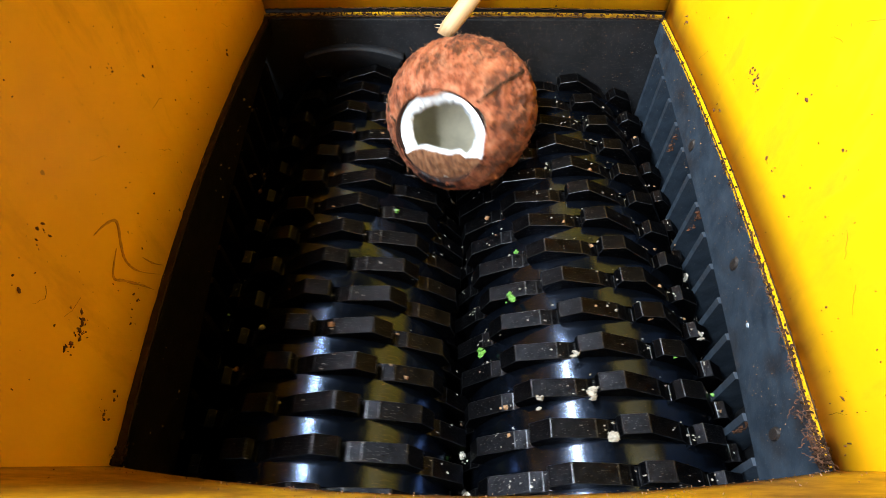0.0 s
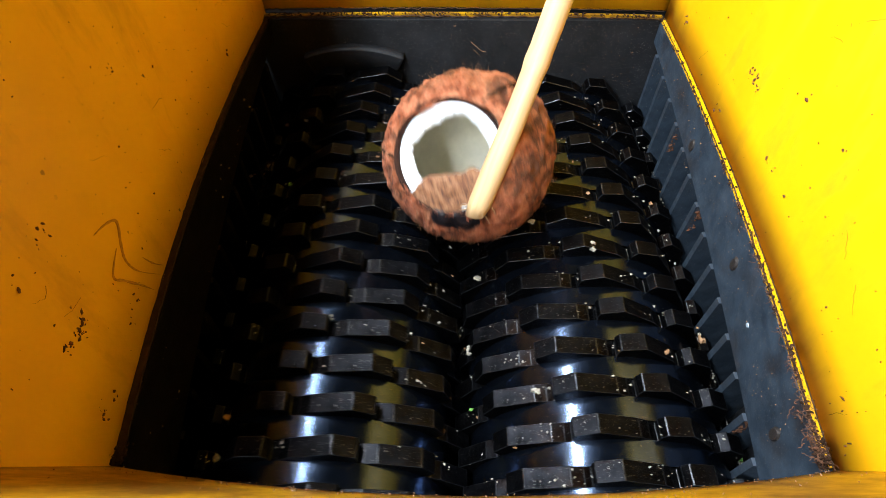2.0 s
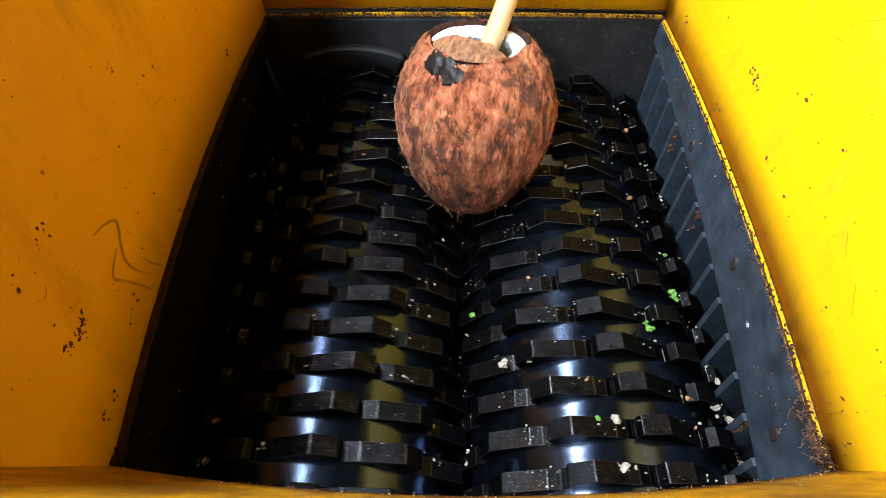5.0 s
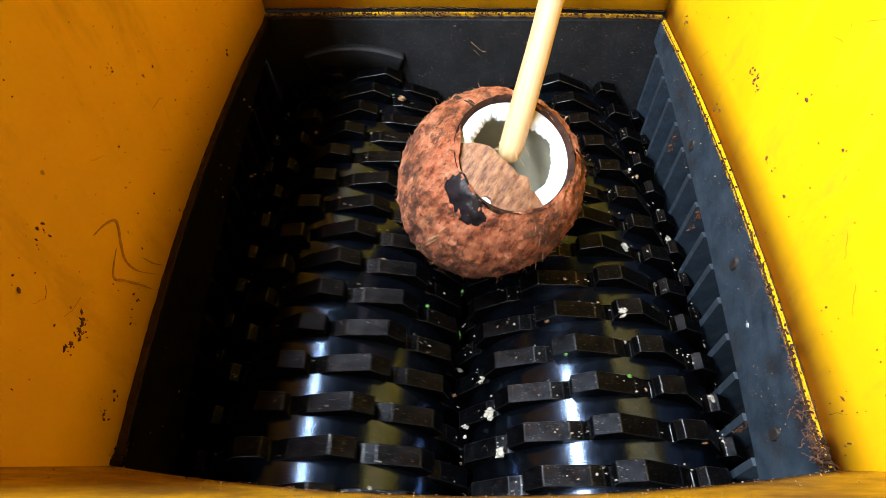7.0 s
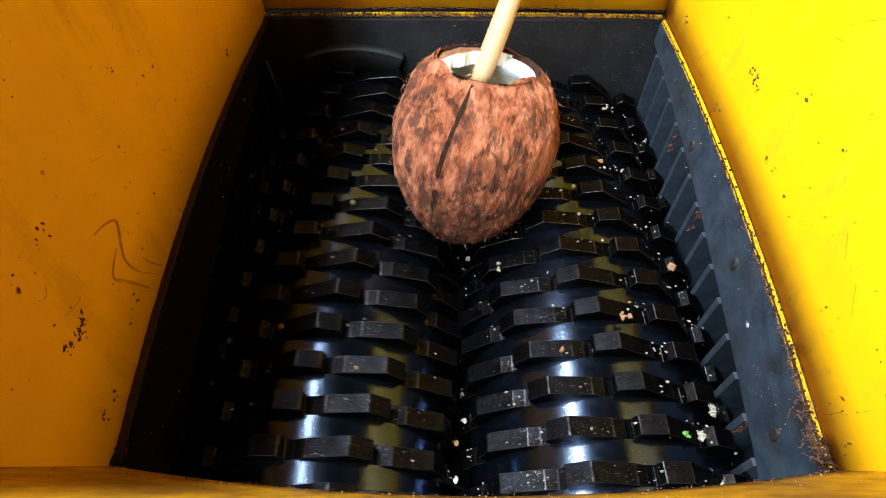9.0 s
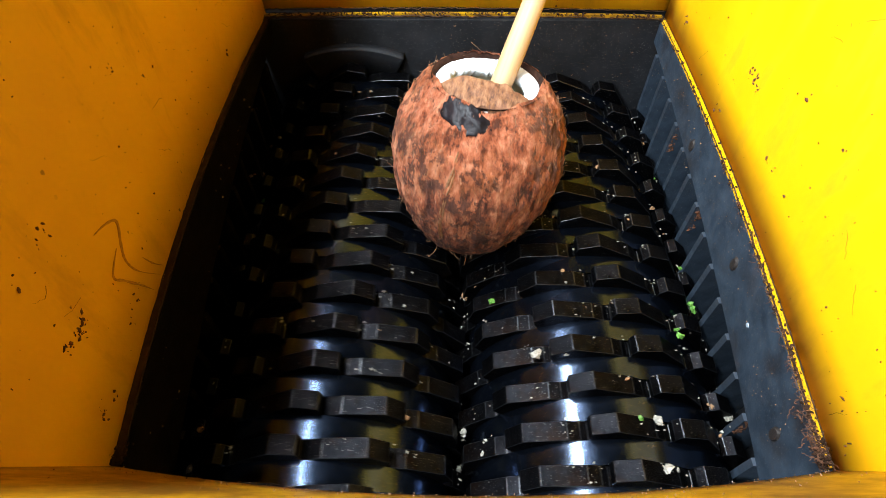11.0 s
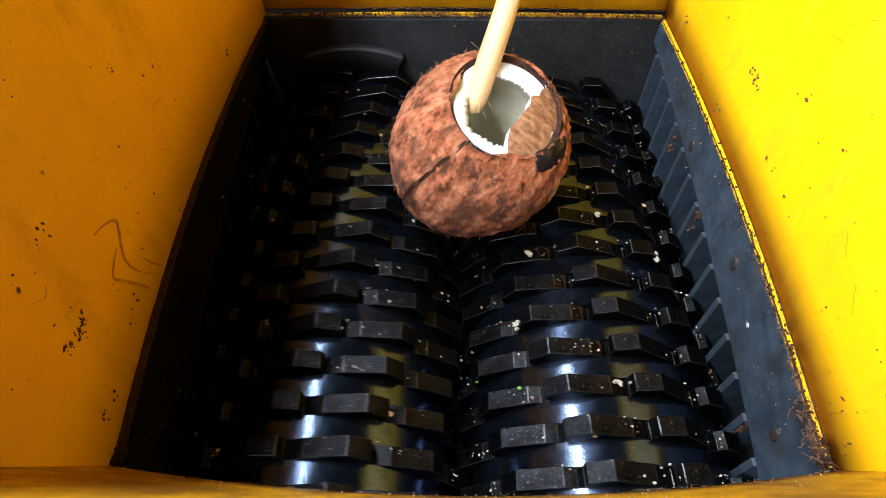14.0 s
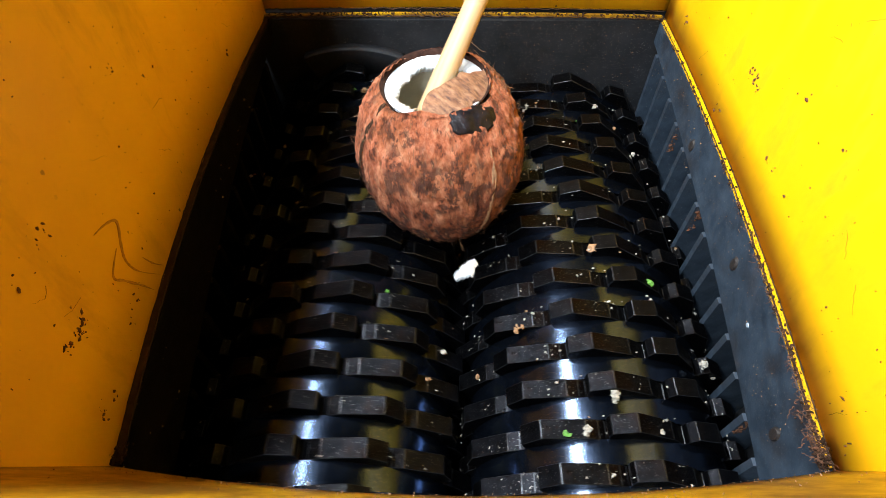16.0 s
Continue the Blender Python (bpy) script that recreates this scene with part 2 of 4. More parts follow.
def hopper():
    h = thing("feed_hopper", "yellow painted sheet-steel feed hopper, chipped and stained", "hopper")
    for name, sgn, label in (("side_panel", 1, "bright yellow painted panel with rust chips"), ("side_panel", -1, "shaded yellow-orange painted panel with scratches")):
        bm = bmesh.new()
        grid = [[(sgn * wall_x(y, z, sgn), y, z) for y in np.linspace(-0.12, BACK + 0.004, 34)] for z in np.linspace(RIM + 0.001, 0.375 if sgn > 0 else 0.500, 8)]
        slab(bm, grid, (sgn * 0.004, 0, 0))
        part(name, bm, YELLOW, h, label, True)
    bm = bmesh.new()
    slab(bm, [[(x, BACK + 0.005 + 0.004 * (1 - (x / 0.19) ** 2) + 0.03 * (z - RIM), z) for x in np.linspace(-0.180, 0.1885, 20)] for z in np.linspace(RIM + 0.007, 0.40, 6)], (0, 0.004, 0))
    part("back_panel", bm, YELLOW, h, "", True)
    bm = bmesh.new()
    grid = []
    for s in np.linspace(0, 1, 10):
        z = RIM + 0.002 + 0.19 * s
        grid.append([(x, FRONT - 0.014 * (1 - (x / 0.186) ** 2) - 0.052 * s, z) for x in np.linspace(-0.1800 - 0.003 * s, 0.1815 + 0.003 * s, 24)])
    slab(bm, grid, (0, -0.004, -0.002))
    part("front_panel", bm, DUSTY_SHADED, h, "steep yellow panel darkened by brown husk dust and painted-in shade", True)
    # thin flange strips between hopper and chamber
    for sgn in (1, -1):
        bm = bmesh.new()
        slab(bm, [[(sgn * (HALF + bow(y, sgn) + dx), y, RIM + 0.0025) for y in np.linspace(FRONT, BACK, 24)] for dx in (0.0005, 0.0030)], (0, 0, -0.003))
        part("flange", bm, YELLOW if sgn > 0 else GRIME, h)
    bm = bmesh.new()
    slab(bm, [[(x, BACK + dy + 0.004 * (1 - (x / 0.19) ** 2), RIM + 0.0035) for x in np.linspace(-0.18, 0.18, 24)] for dy in (0.0012, 0.004)], (0, 0, -0.003))
    part("flange", bm, DUSTY_SHADED, h)
    return h


hopper()


# ---- chamber walls ----
def plate_foot(y):
    return 0.073 + 0.125 * (y - 0.104)


def chamber():
    for sgn, nm in ((1, "wall_east"), (-1, "wall_west")):
        bm = bmesh.new()
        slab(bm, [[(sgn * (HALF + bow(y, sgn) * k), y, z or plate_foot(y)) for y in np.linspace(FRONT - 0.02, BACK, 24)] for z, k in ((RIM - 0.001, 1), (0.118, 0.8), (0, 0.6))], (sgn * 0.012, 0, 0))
        # left plate and ribs take the copy coloured for shade
        skin = PLATE if sgn > 0 else SHADED_PLATE
        w = tagged(new(nm, mesh(nm, bm, skin)), ("blue-grey" if sgn > 0 else "shade-darkened") + " steel chamber plate over a slotted comb", "wall", kind="structure")
        # the outer housing behind the comb
        bm = box(bmesh.new(), min(sgn * 0.205, sgn * 0.214), max(sgn * 0.205, sgn * 0.214), FRONT - 0.06, BACK, -0.13, 0.137)
        # unseen cap, added to stop light leaking in behind the plate
        box(bm, min(sgn * 0.192, sgn * 0.216), max(sgn * 0.192, sgn * 0.216), FRONT - 0.06, BACK, 0.1384, 0.1396)
        part("housing", bm, BACKPLATE, w)
        # comb ribs, one in each gap between blades of that rotor
        base = 0.2211 if sgn > 0 else 0.2345
        rib = bmesh.new()
        box(rib, 0, 0.026, -0.0025, 0.0025, -0.12, 0.0)
        for v in rib.verts:
            if v.co.x < 0.01 and v.co.z > -0.01:
                v.co.z -= 0.004
        bevel(rib, 0.0008)
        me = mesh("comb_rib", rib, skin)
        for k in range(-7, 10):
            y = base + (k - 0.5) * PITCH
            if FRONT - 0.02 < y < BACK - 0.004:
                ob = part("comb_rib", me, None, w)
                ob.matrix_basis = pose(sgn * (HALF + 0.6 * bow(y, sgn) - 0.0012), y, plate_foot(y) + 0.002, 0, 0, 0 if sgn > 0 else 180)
        rust = random.Random(7)
        if sgn > 0:
            for y0, low in ((0.376, 0.030), (0.292, 0.028), (0.125, 0.020)):
                k = round((y0 - base) / PITCH + 0.5)
                y = base + (k - 0.5) * PITCH - 0.0028
                bm = bmesh.new()
                for _ in range(26):
                    j = rust.random()
                    lump(bm, (HALF + 0.6 * bow(y) + 0.0010 + rust.uniform(0, 0.0045), y + 0.0002, plate_foot(y) - 0.003 - low * j), rust.uniform(0.0005, 0.0024), rust, 0.35)
                for v in bm.verts:
                    v.co.y = max(min(v.co.y, y + 0.0006), y - 0.0007)
                part("rust_scale", bm, RUST, w, "orange rust scale on a comb rib")
        # slotted bolt heads in the plate
        for y, z in ((0.333, 0.1134), (0.2178, 0.1146), (0.107, 0.1030)) if sgn > 0 else ():
            bm = bmesh.new()
            bmesh.ops.create_cone(bm, cap_ends=True, segments=16, radius1=0.0040, radius2=0.0030, depth=0.0016)
            for v in bm.verts:
                v.co.x *= 1.6
            ob = part("bolt", bm, OILY, w, "dark slotted bolt packed with fibre")
            ob.matrix_basis = pose(sgn * (HALF + 0.8 * bow(y) - 0.0005), y, z, 0, -90 * sgn, 0)
    bm = box(bmesh.new(), -0.214, 0.214, BACK, BACK + 0.012, -0.13, RIM)
    north = tagged(new("wall_north", mesh("wall_north", bm, BACKPLATE)), "dark grimy steel end plate of the cutting chamber", "wall", kind="structure")
    # the rounded top of the bearing cover behind the shaded rotor
    bm = bmesh.new()
    arc = [radians(a) for a in np.linspace(-24, 24, 40)]
    slab(bm, [[(-AXIS - 0.004 + r * math.sin(a), BACK - 0.010, r * math.cos(a)) for a in arc] for r in (0.090, 0.1140, 0.1152)], (0, 0.0105, 0))
    part("bearing_cover", bm, BACKPLATE, north, "dull grey curved bearing cover", True)
    bm = box(bmesh.new(), -0.214, 0.214, 0.004, 0.016, -0.13, 0.09)
    tagged(new("wall_south", mesh("wall_south", bm, BACKPLATE)), "dark steel end plate under the sloping panel", "wall", kind="structure")
    bm = box(bmesh.new(), -0.214, 0.214, 0.004, BACK + 0.012, -0.15, -0.13)
    tagged(new("floor", mesh("floor", bm, GRIME)), "dark discharge tray under the rotors", "floor", kind="structure")
    # added unseen roof and walls that limit the light, and the ground round it
    bm = box(bmesh.new(), -0.17, 2.6, -2.4, 2.6, 0.86, 0.89)
    box(bm, -2.6, -0.42, -2.4, 2.6, 0.86, 0.89)
    box(bm, -0.42, -0.17, 0.58, 2.6, 0.86, 0.89)
    box(bm, -0.42, -0.17, -2.4, -0.80, 0.86, 0.89)
    tagged(new("ceiling", mesh("ceiling", bm, ENCLOSURE)), "dark unseen roof, added to block light except through a long slot", "ceiling", kind="structure")
    bm = box(bmesh.new(), 2.6, 2.65, -2.4, 2.6, -0.9, 0.86)
    box(bm, -2.65, -2.6, -2.4, 2.6, -0.9, 0.86)
    box(bm, -2.65, 2.65, -2.45, -2.4, -0.9, 0.86)
    box(bm, -2.65, 2.65, 2.6, 2.65, -0.9, 0.86)
    tagged(new("wall_unseen", mesh("wall_unseen", bm, ENCLOSURE)), "dark unseen walls, added round the machine", "wall", kind="structure")
    bm = box(bmesh.new(), -400, 400, -400, 400, -0.95, -0.9)
    tagged(new("ground", mesh("ground", bm, ENCLOSURE)), "bare dark ground round the machine", "ground", kind="structure")


chamber()


# ---- rotors ----
def blade_mesh(sense):
    """One toothed disc: each claw has a steep front, a bevelled land and a long back."""
    step = 2 * math.pi / CLAWS
    prof = []
    for i in range(CLAWS):
        for deg, r in ((0.2, ROOT - 0.0012), (-0.7, ROOT + 0.0045), (0.4, 0.0985), (9.2, TIP), (24.5, 0.0931), (29.0, 0.0898), (31.6, ROOT - 0.0008)):
            a = i * step + radians(deg - 4.6)
            prof.append((a, r))
    bm = bmesh.new()
    w = PITCH * 0.225
    ring = []
    for y in (-w, w):
        # sense +1: the rotor turns towards +x at the top
        ring.append([bm.verts.new((-sense * r * math.sin(a), y, r * math.cos(a))) for a, r in prof])
    n = len(prof)
    for i in range(n):
        bm.faces.new((ring[0][i], ring[0][(i + 1) % n], ring[1][(i + 1) % n], ring[1][i]))
    bore = [[bm.verts.new((0.05 * math.sin(k * 2 * math.pi / n) * -sense, y, 0.05 * math.cos(k * 2 * math.pi / n))) for k in range(n)] for y in (-w, w)]
    for s in (0, 1):
        for i in range(n):
            bm.faces.new((ring[s][i], ring[s][(i + 1) % n], bore[s][(i + 1) % n], bore[s][i]))
    bmesh.ops.recalc_face_normals(bm, faces=bm.faces)
    edges = [e for e in bm.edges if len(e.link_faces) == 2 and e.calc_face_angle(0) > radians(5)]
    done = bmesh.ops.bevel(bm, geom=edges, offset=0.00045, segments=1, affect="EDGES", clamp_overlap=True)
    for f in done["faces"]:
        f.material_index = 1
    return mesh("blade", bm, [BLADE, EDGE])


def crumbs(rnd, count, mat, lo, hi, y0, y1):
    """Scraps stuck to a rotor, joined."""
    bm = bmesh.new()
    for _ in range(count):
        k = rnd.randrange(-6, 8)
        y = (y0 + k * PITCH) + rnd.uniform(-0.006, 0.006)
        a = rnd.uniform(0, 6.283)
        lump(bm, (0.0965 * math.sin(a), y, 0.0965 * math.cos(a)), rnd.uniform(lo, hi) * rnd.choice((0.6, 0.8, 1, 1.3)), rnd, 0.9)
    return bm


# scraps that can be told apart: angle on the rotor, place along it, size, what it is, pieces
SCRAPS = [(33.6, 0.406, 0.0022, CRUMB, 16), (-183, 0.2115, 0.0022, GREEN, 5), (-201, 0.181, 0.0024, GREEN, 5), (-158.6, 0.158, 0.0026, CRUMB, 3),
          (-149.7, 0.109, 0.0032, CRUMB, 3), (-173.6, 0.135, 0.0022, CRUMB, 3), (-154, 0.134, 0.0028, CRUMB, 4), (42, 0.110, 0.0026, CRUMB, 4),
          (35, 0.109, 0.0022, GREEN, 4), (53, 0.128, 0.0030, CRUMB, 3), (20, 0.187, 0.0018, TAN, 5), (75, 0.20, 0.0022, CRUMB, 4), (100, 0.165, 0.0024, CRUMB, 4),
          (-60, 0.14, 0.0022, CRUMB, 3), (-95, 0.19, 0.0024, CRUMB, 4), (-120, 0.165, 0.0020, GREEN, 4), (-30, 0.24, 0.0018, CRUMB, 4), (140, 0.12, 0.0026, CRUMB, 3)]


def rotor(sgn, base, seed):
    rnd = random.Random(seed)
    sense = -sgn
    r = thing("shredder_rotor", "dark steel shredder rotor with hooked blades, %s" % ("speckled with white scraps" if sgn > 0 else "turning fast in shade"), "rotor", "rotors of the shredder")
    r.location = (sgn * AXIS, 0, 0)
    bm = bmesh.new()
    bmesh.ops.create_cone(bm, cap_ends=True, segments=32, radius1=0.052, radius2=0.052, depth=0.47)
    bmesh.ops.rotate(bm, verts=bm.verts, matrix=Euler((radians(90), 0, 0)).to_matrix())
    bmesh.ops.translate(bm, verts=bm.verts, vec=(0, 0.24, 0))
    part("shaft", bm, SPACER, r)
    me = blade_mesh(sense)
    sp = bmesh.new()
    bmesh.ops.create_cone(sp, cap_ends=False, segments=72, radius1=0.0896, radius2=0.0896, depth=PITCH * 0.55)
    bmesh.ops.rotate(sp, verts=sp.verts, matrix=Euler((radians(90), 0, 0)).to_matrix())
    for f in sp.faces:
        f.smooth = len(f.verts) == 4
    spm = mesh("spacer", sp, SPACER)
    for k in range(-7, 9):
        y = base + k * PITCH
        if y > BACK - 0.007:
            continue
        ob = part("blade", me, None, r)
        # each blade is turned a sixth of a claw against the one before it
        ob.matrix_basis = pose(0, y, 0, 0, sense * k * 360 / CLAWS / 6, 0)
        if y - PITCH / 2 > 0.02:
            ob = part("spacer", spm, None, r)
            ob.matrix_basis = pose(0, y - PITCH / 2, 0)
    for deg, y, size, mat, n in SCRAPS if sgn > 0 else ():
        bm = bmesh.new()
        for _ in range(n):
            a = radians(deg + rnd.gauss(0, 1.4 if n > 4 else 0.7))
            lump(bm, (0.0985 * math.sin(a), y + rnd.gauss(0, 0.0022), 0.0985 * math.cos(a)), size * rnd.uniform(0.5, 1.1), rnd, 0.8)
        tagged(part("scrap", bm, mat, r, {"coconut_crumb": "clinging white coconut scrap", "green_scrap": "clinging green leaf scrap"}.get(mat.name, "clinging tan husk scrap")), kind="stuff")
    tagged(part("debris_coating", crumbs(rnd, 1700 if sgn > 0 else 700, CRUMB, 0.0003, 0.0009, base, 0), CRUMB, r, "white crumbs stuck to the blades"), kind="stuff")
    tagged(part("debris_coating", crumbs(rnd, 24 if sgn > 0 else 12, CRUMB, 0.0013, 0.0024, base, 0), CRUMB, r, "larger white coconut scraps"), kind="stuff")
    tagged(part("debris_coating", crumbs(rnd, 12 if sgn > 0 else 8, GREEN, 0.0009, 0.0019, base, 0), GREEN, r, "green leaf scraps"), kind="stuff")
    tagged(part("debris_coating", crumbs(rnd, 80 if sgn > 0 else 60, TAN, 0.0006, 0.0022, base, 0), TAN, r, "tan husk scraps"), kind="stuff")
    return r


ROTOR_RIGHT = rotor(1, 0.2211, 3)
ROTOR_LEFT = rotor(-1, 0.2345, 4)


# ---- the coconut ----
HOLE = radians(36)


def egg(polar, az, shrink=0.0):
    """A point of the nut's outside: the hole is round +z, the narrow end is -z."""
    c, s = math.cos(polar), math.sin(polar)
    rx = 0.060 - shrink
    z = (0.0700 if c > 0 else 0.088) - shrink
    taper = 1 - (0.10 * c * c if c < 0 else 0.0)
    flat = 1 + 0.012 * math.cos(3 * az)
    return Vector((rx * s * math.cos(az) * taper * flat, rx * s * math.sin(az) * taper * flat, z * c))


def coconut():
    nut = thing("coconut", "husked brown coconut with a broken open hole of white flesh", "coconut")
    noise.seed_set(5)
    bm = bmesh.new()
    M, N = 240, 150
    rows = []
    for i in range(N + 1):
        row = []
        for j in range(M):
            az = 2 * math.pi * j / M
            edge = HOLE + 0.03 * math.sin(3 * az + 1) + 0.02 * math.sin(7 * az)
            polar = edge + (math.pi - edge) * i / N
            p = egg(polar, az)
            d = 0.0018 * noise.fractal(p * 60, 1.0, 2.0, 5) + 0.0013 * noise.noise(Vector((p.x * 240, p.y * 240, p.z * 70))) + 0.0011 * noise.noise(Vector((p.x * 620, p.y * 620, p.z * 190)))
            p += p.normalized() * d
            row.append(bm.verts.new(p) if i < N or j == 0 else None)
        rows.append(row)
    for i in range(N - 1):
        for j in range(M):
            k = (j + 1) % M
            bm.faces.new((rows[i][j], rows[i][k], rows[i + 1][k], rows[i + 1][j]))
    for j in range(M):
        bm.faces.new((rows[N - 1][j], rows[N - 1][(j + 1) % M], rows[N][0]))
    part("husk", bm, HUSK, nut, "brown fibrous husk with dark blotches", True)

    def ring_band(name, stops, mat, label, ragged=0.0, seed=1):
        rnd = random.Random(seed)
        raw = [rnd.uniform(-1, 1) for _ in range(M)]
        wob = [0.45 * (raw[j] + raw[j - 1] + raw[j - 2]) / 1.7 + 0.8 * raw[(j // 13) * 13 % M] * math.sin(math.pi * (j % 13) / 13) for j in range(M)]
        b = bmesh.new()
        rr = []
        for si, (r, z, wgt) in enumerate(stops):
            line = []
            for j in range(M):
                az = 2 * math.pi * j / M
                q = r * (1 + wgt * (0.05 * math.sin(3 * az + 0.6) + 0.04 * math.sin(5 * az) + ragged * wob[j]))
                line.append(b.verts.new((q * math.cos(az), q * math.sin(az), z + 0.0015 * wgt * wob[(j * 7) % M])))
            rr.append(line)
        for a, c in zip(rr, rr[1:]):
            for j in range(M):
                k = (j + 1) % M
                b.faces.new((a[j], a[k], c[k], c[j]))
        return part(name, b, mat, nut, label, True)

    ring_band("shell_rim", [(0.0364, 0.0562, 0), (0.0352, 0.0556, 0), (0.0336, 0.0530, 0), (0.0336, 0.050, 0)], SHELL_EDGE, "thin dark shell edge")
    ring_band("flesh", [(0.0340, 0.0522, 0), (0.0325, 0.0532, 0.2), (0.0285, 0.0520, 0.6), (0.0245, 0.0495, 1), (0.0255, 0.0465, 1), (0.031, 0.0410, 0.4)], FLESH, "white coconut flesh with a ragged inner edge", 0.05, 2)
    inner = [(0.031 + 0.0002, 0.0411, 0.4)]
    for k in range(1, 11):
        a = radians(42 + 138 * k / 10)
        inner.append((max(0.0006, 0.0475 * math.sin(a)), 0.055 * math.cos(a) if k < 10 else -0.055, 0))
    ring_band("inner_wall", inner, INSIDE, "creamy inner wall of the nut")

    # the broken piece of shell that still covers part of the hole, on the +x side
    rnd = random.Random(11)
    b = bmesh.new()
    U, V = 14, 22
    tops, lows = [], []
    for i in range(U + 1):
        lt, ll = [], []
        for j in range(V + 1):
            s = -1 + 2 * j / V
            yy = 0.0330 * s
            rim_x = math.sqrt(max(0.0, 0.0352 ** 2 - yy * yy))
            chord = min(rim_x - 0.0005, 0.009 + 0.006 * s * s + 0.0022 * math.sin(5 * s + 1) + (0.004 if s > 0.5 else 0.0) + rnd.uniform(-0.0006, 0.0006))
            tip = rim_x - (0.006 if abs(s - 0.05) < 0.12 else 0.0) * 0.6
            x = chord + (tip - chord) * i / U
            z = 0.0628 - 0.0075 * ((x * x + yy * yy) / 0.0345 ** 2) - 0.0015 + 0.0009 * noise.noise(Vector((x, yy, 0)) * 180)
            lt.append(b.verts.new((x, yy, z)))
            ll.append(b.verts.new((x * 0.96 + 0.001, yy * 0.94, z - 0.0095)))
        tops.append(lt), lows.append(ll)
    for g, flip in ((tops, False), (lows, True)):
        for i in range(U):
            for j in range(V):
                f = (g[i][j], g[i + 1][j], g[i + 1][j + 1], g[i][j + 1])
                b.faces.new(f[::-1] if flip else f)
    for j in range(V):
        b.faces.new((tops[0][j], tops[0][j + 1], lows[0][j + 1], lows[0][j]))
        b.faces.new((tops[U][j], lows[U][j], lows[U][j + 1], tops[U][j + 1]))
    for f in b.faces:
        f.material_index = 0
    for f in list(b.faces)[2 * U * V::2]:
        f.material_index = 1
    bmesh.ops.recalc_face_normals(b, faces=b.faces)
    me = bpy.data.meshes.new("shell_flap")
    b.to_mesh(me), b.free()
    me.materials.append(SHELL), me.materials.append(FLESH)
    part("shell_flap", me, None, nut, "tan piece of broken shell with white broken edge")

    # glossy bare shell beside the flap
    b = bmesh.new()
    K, L = 44, 9
    def patch_at(th, k):
        lim = 1 + 0.16 * math.sin(2 * th + 1) + 0.10 * math.sin(5 * th) + 0.05 * math.sin(11 * th + 2) + 0.03 * math.sin(17 * th)
        u, v = k * lim * math.cos(th), k * lim * math.sin(th)
        p = egg(HOLE + 0.13 + 0.16 * v, -0.20 + 0.10 * v + 0.34 * u)
        return p + p.normalized() * (0.0006 + 0.0008 * (1 - k * k) + 0.0013 * noise.noise(p * 170) * (1 - k ** 4))
    hub = b.verts.new(patch_at(0, 0))
    gr = [[b.verts.new(patch_at(2 * math.pi * i / K, k / L)) for i in range(K)] for k in range(1, L + 1)]
    gr.append([b.verts.new(v.co * 0.97) for v in gr[-1]])
    for i in range(K):
        b.faces.new((hub, gr[0][i], gr[0][(i + 1) % K]))
        for p, q in zip(gr, gr[1:]):
            b.faces.new((p[i], q[i], q[(i + 1) % K], p[(i + 1) % K]))
    part("bare_shell", b, TAR, nut, "glossy black patch of bare shell", True)

    # the three pale seams, and loose fibres
    rnd = random.Random(8)
    for az0, lo, hi in ((-0.13, 1.06, 2.80), (2.25, 0.70, 2.6), (4.35, 0.66, 2.0)):
        b = bmesh.new()
        for s in range(3):
            pts = []
            for k in range(26):
                pol = lo + (hi - lo) * k / 25
                p = egg(pol, az0 - 0.13 * (pol - 1.0) + 0.02 * math.sin(3 * pol) + 0.017 * s + rnd.uniform(-0.005, 0.005))
                pts.append(p + p.normalized() * rnd.uniform(-0.0004, 0.0010))
            strand(b, pts, 0.0007)
        part("seam", b, PALE if az0 < 0 else GRIME, nut, "raised pale seam" if az0 < 0 else "dark cracked seam")
    b = bmesh.new()
    for _ in range(1000):
        pol, az = math.acos(rnd.uniform(-0.98, math.cos(HOLE) - 0.04)), rnd.uniform(0, 6.283)
        p = egg(pol, az)
        along = (egg(pol + 0.05, az) - p).normalized()
        strand(b, wander(rnd, p, along * rnd.choice((1, -1)) + 0.28 * p.normalized(), rnd.uniform(0.003, 0.008), 4, 0.45), 0.0002)
    for _ in range(3):
        p = egg(2.5, rnd.uniform(0, 6.28))
        strand(b, wander(rnd, p, p.normalized() + Vector((0.5, 0.2, 0)), 0.012, 8, 0.5), 0.0003)
    tagged(part("fibre_fuzz", b, FIBRE, nut, "loose husk fibres"), kind="stuff")
    return nut


COCONUT = coconut()


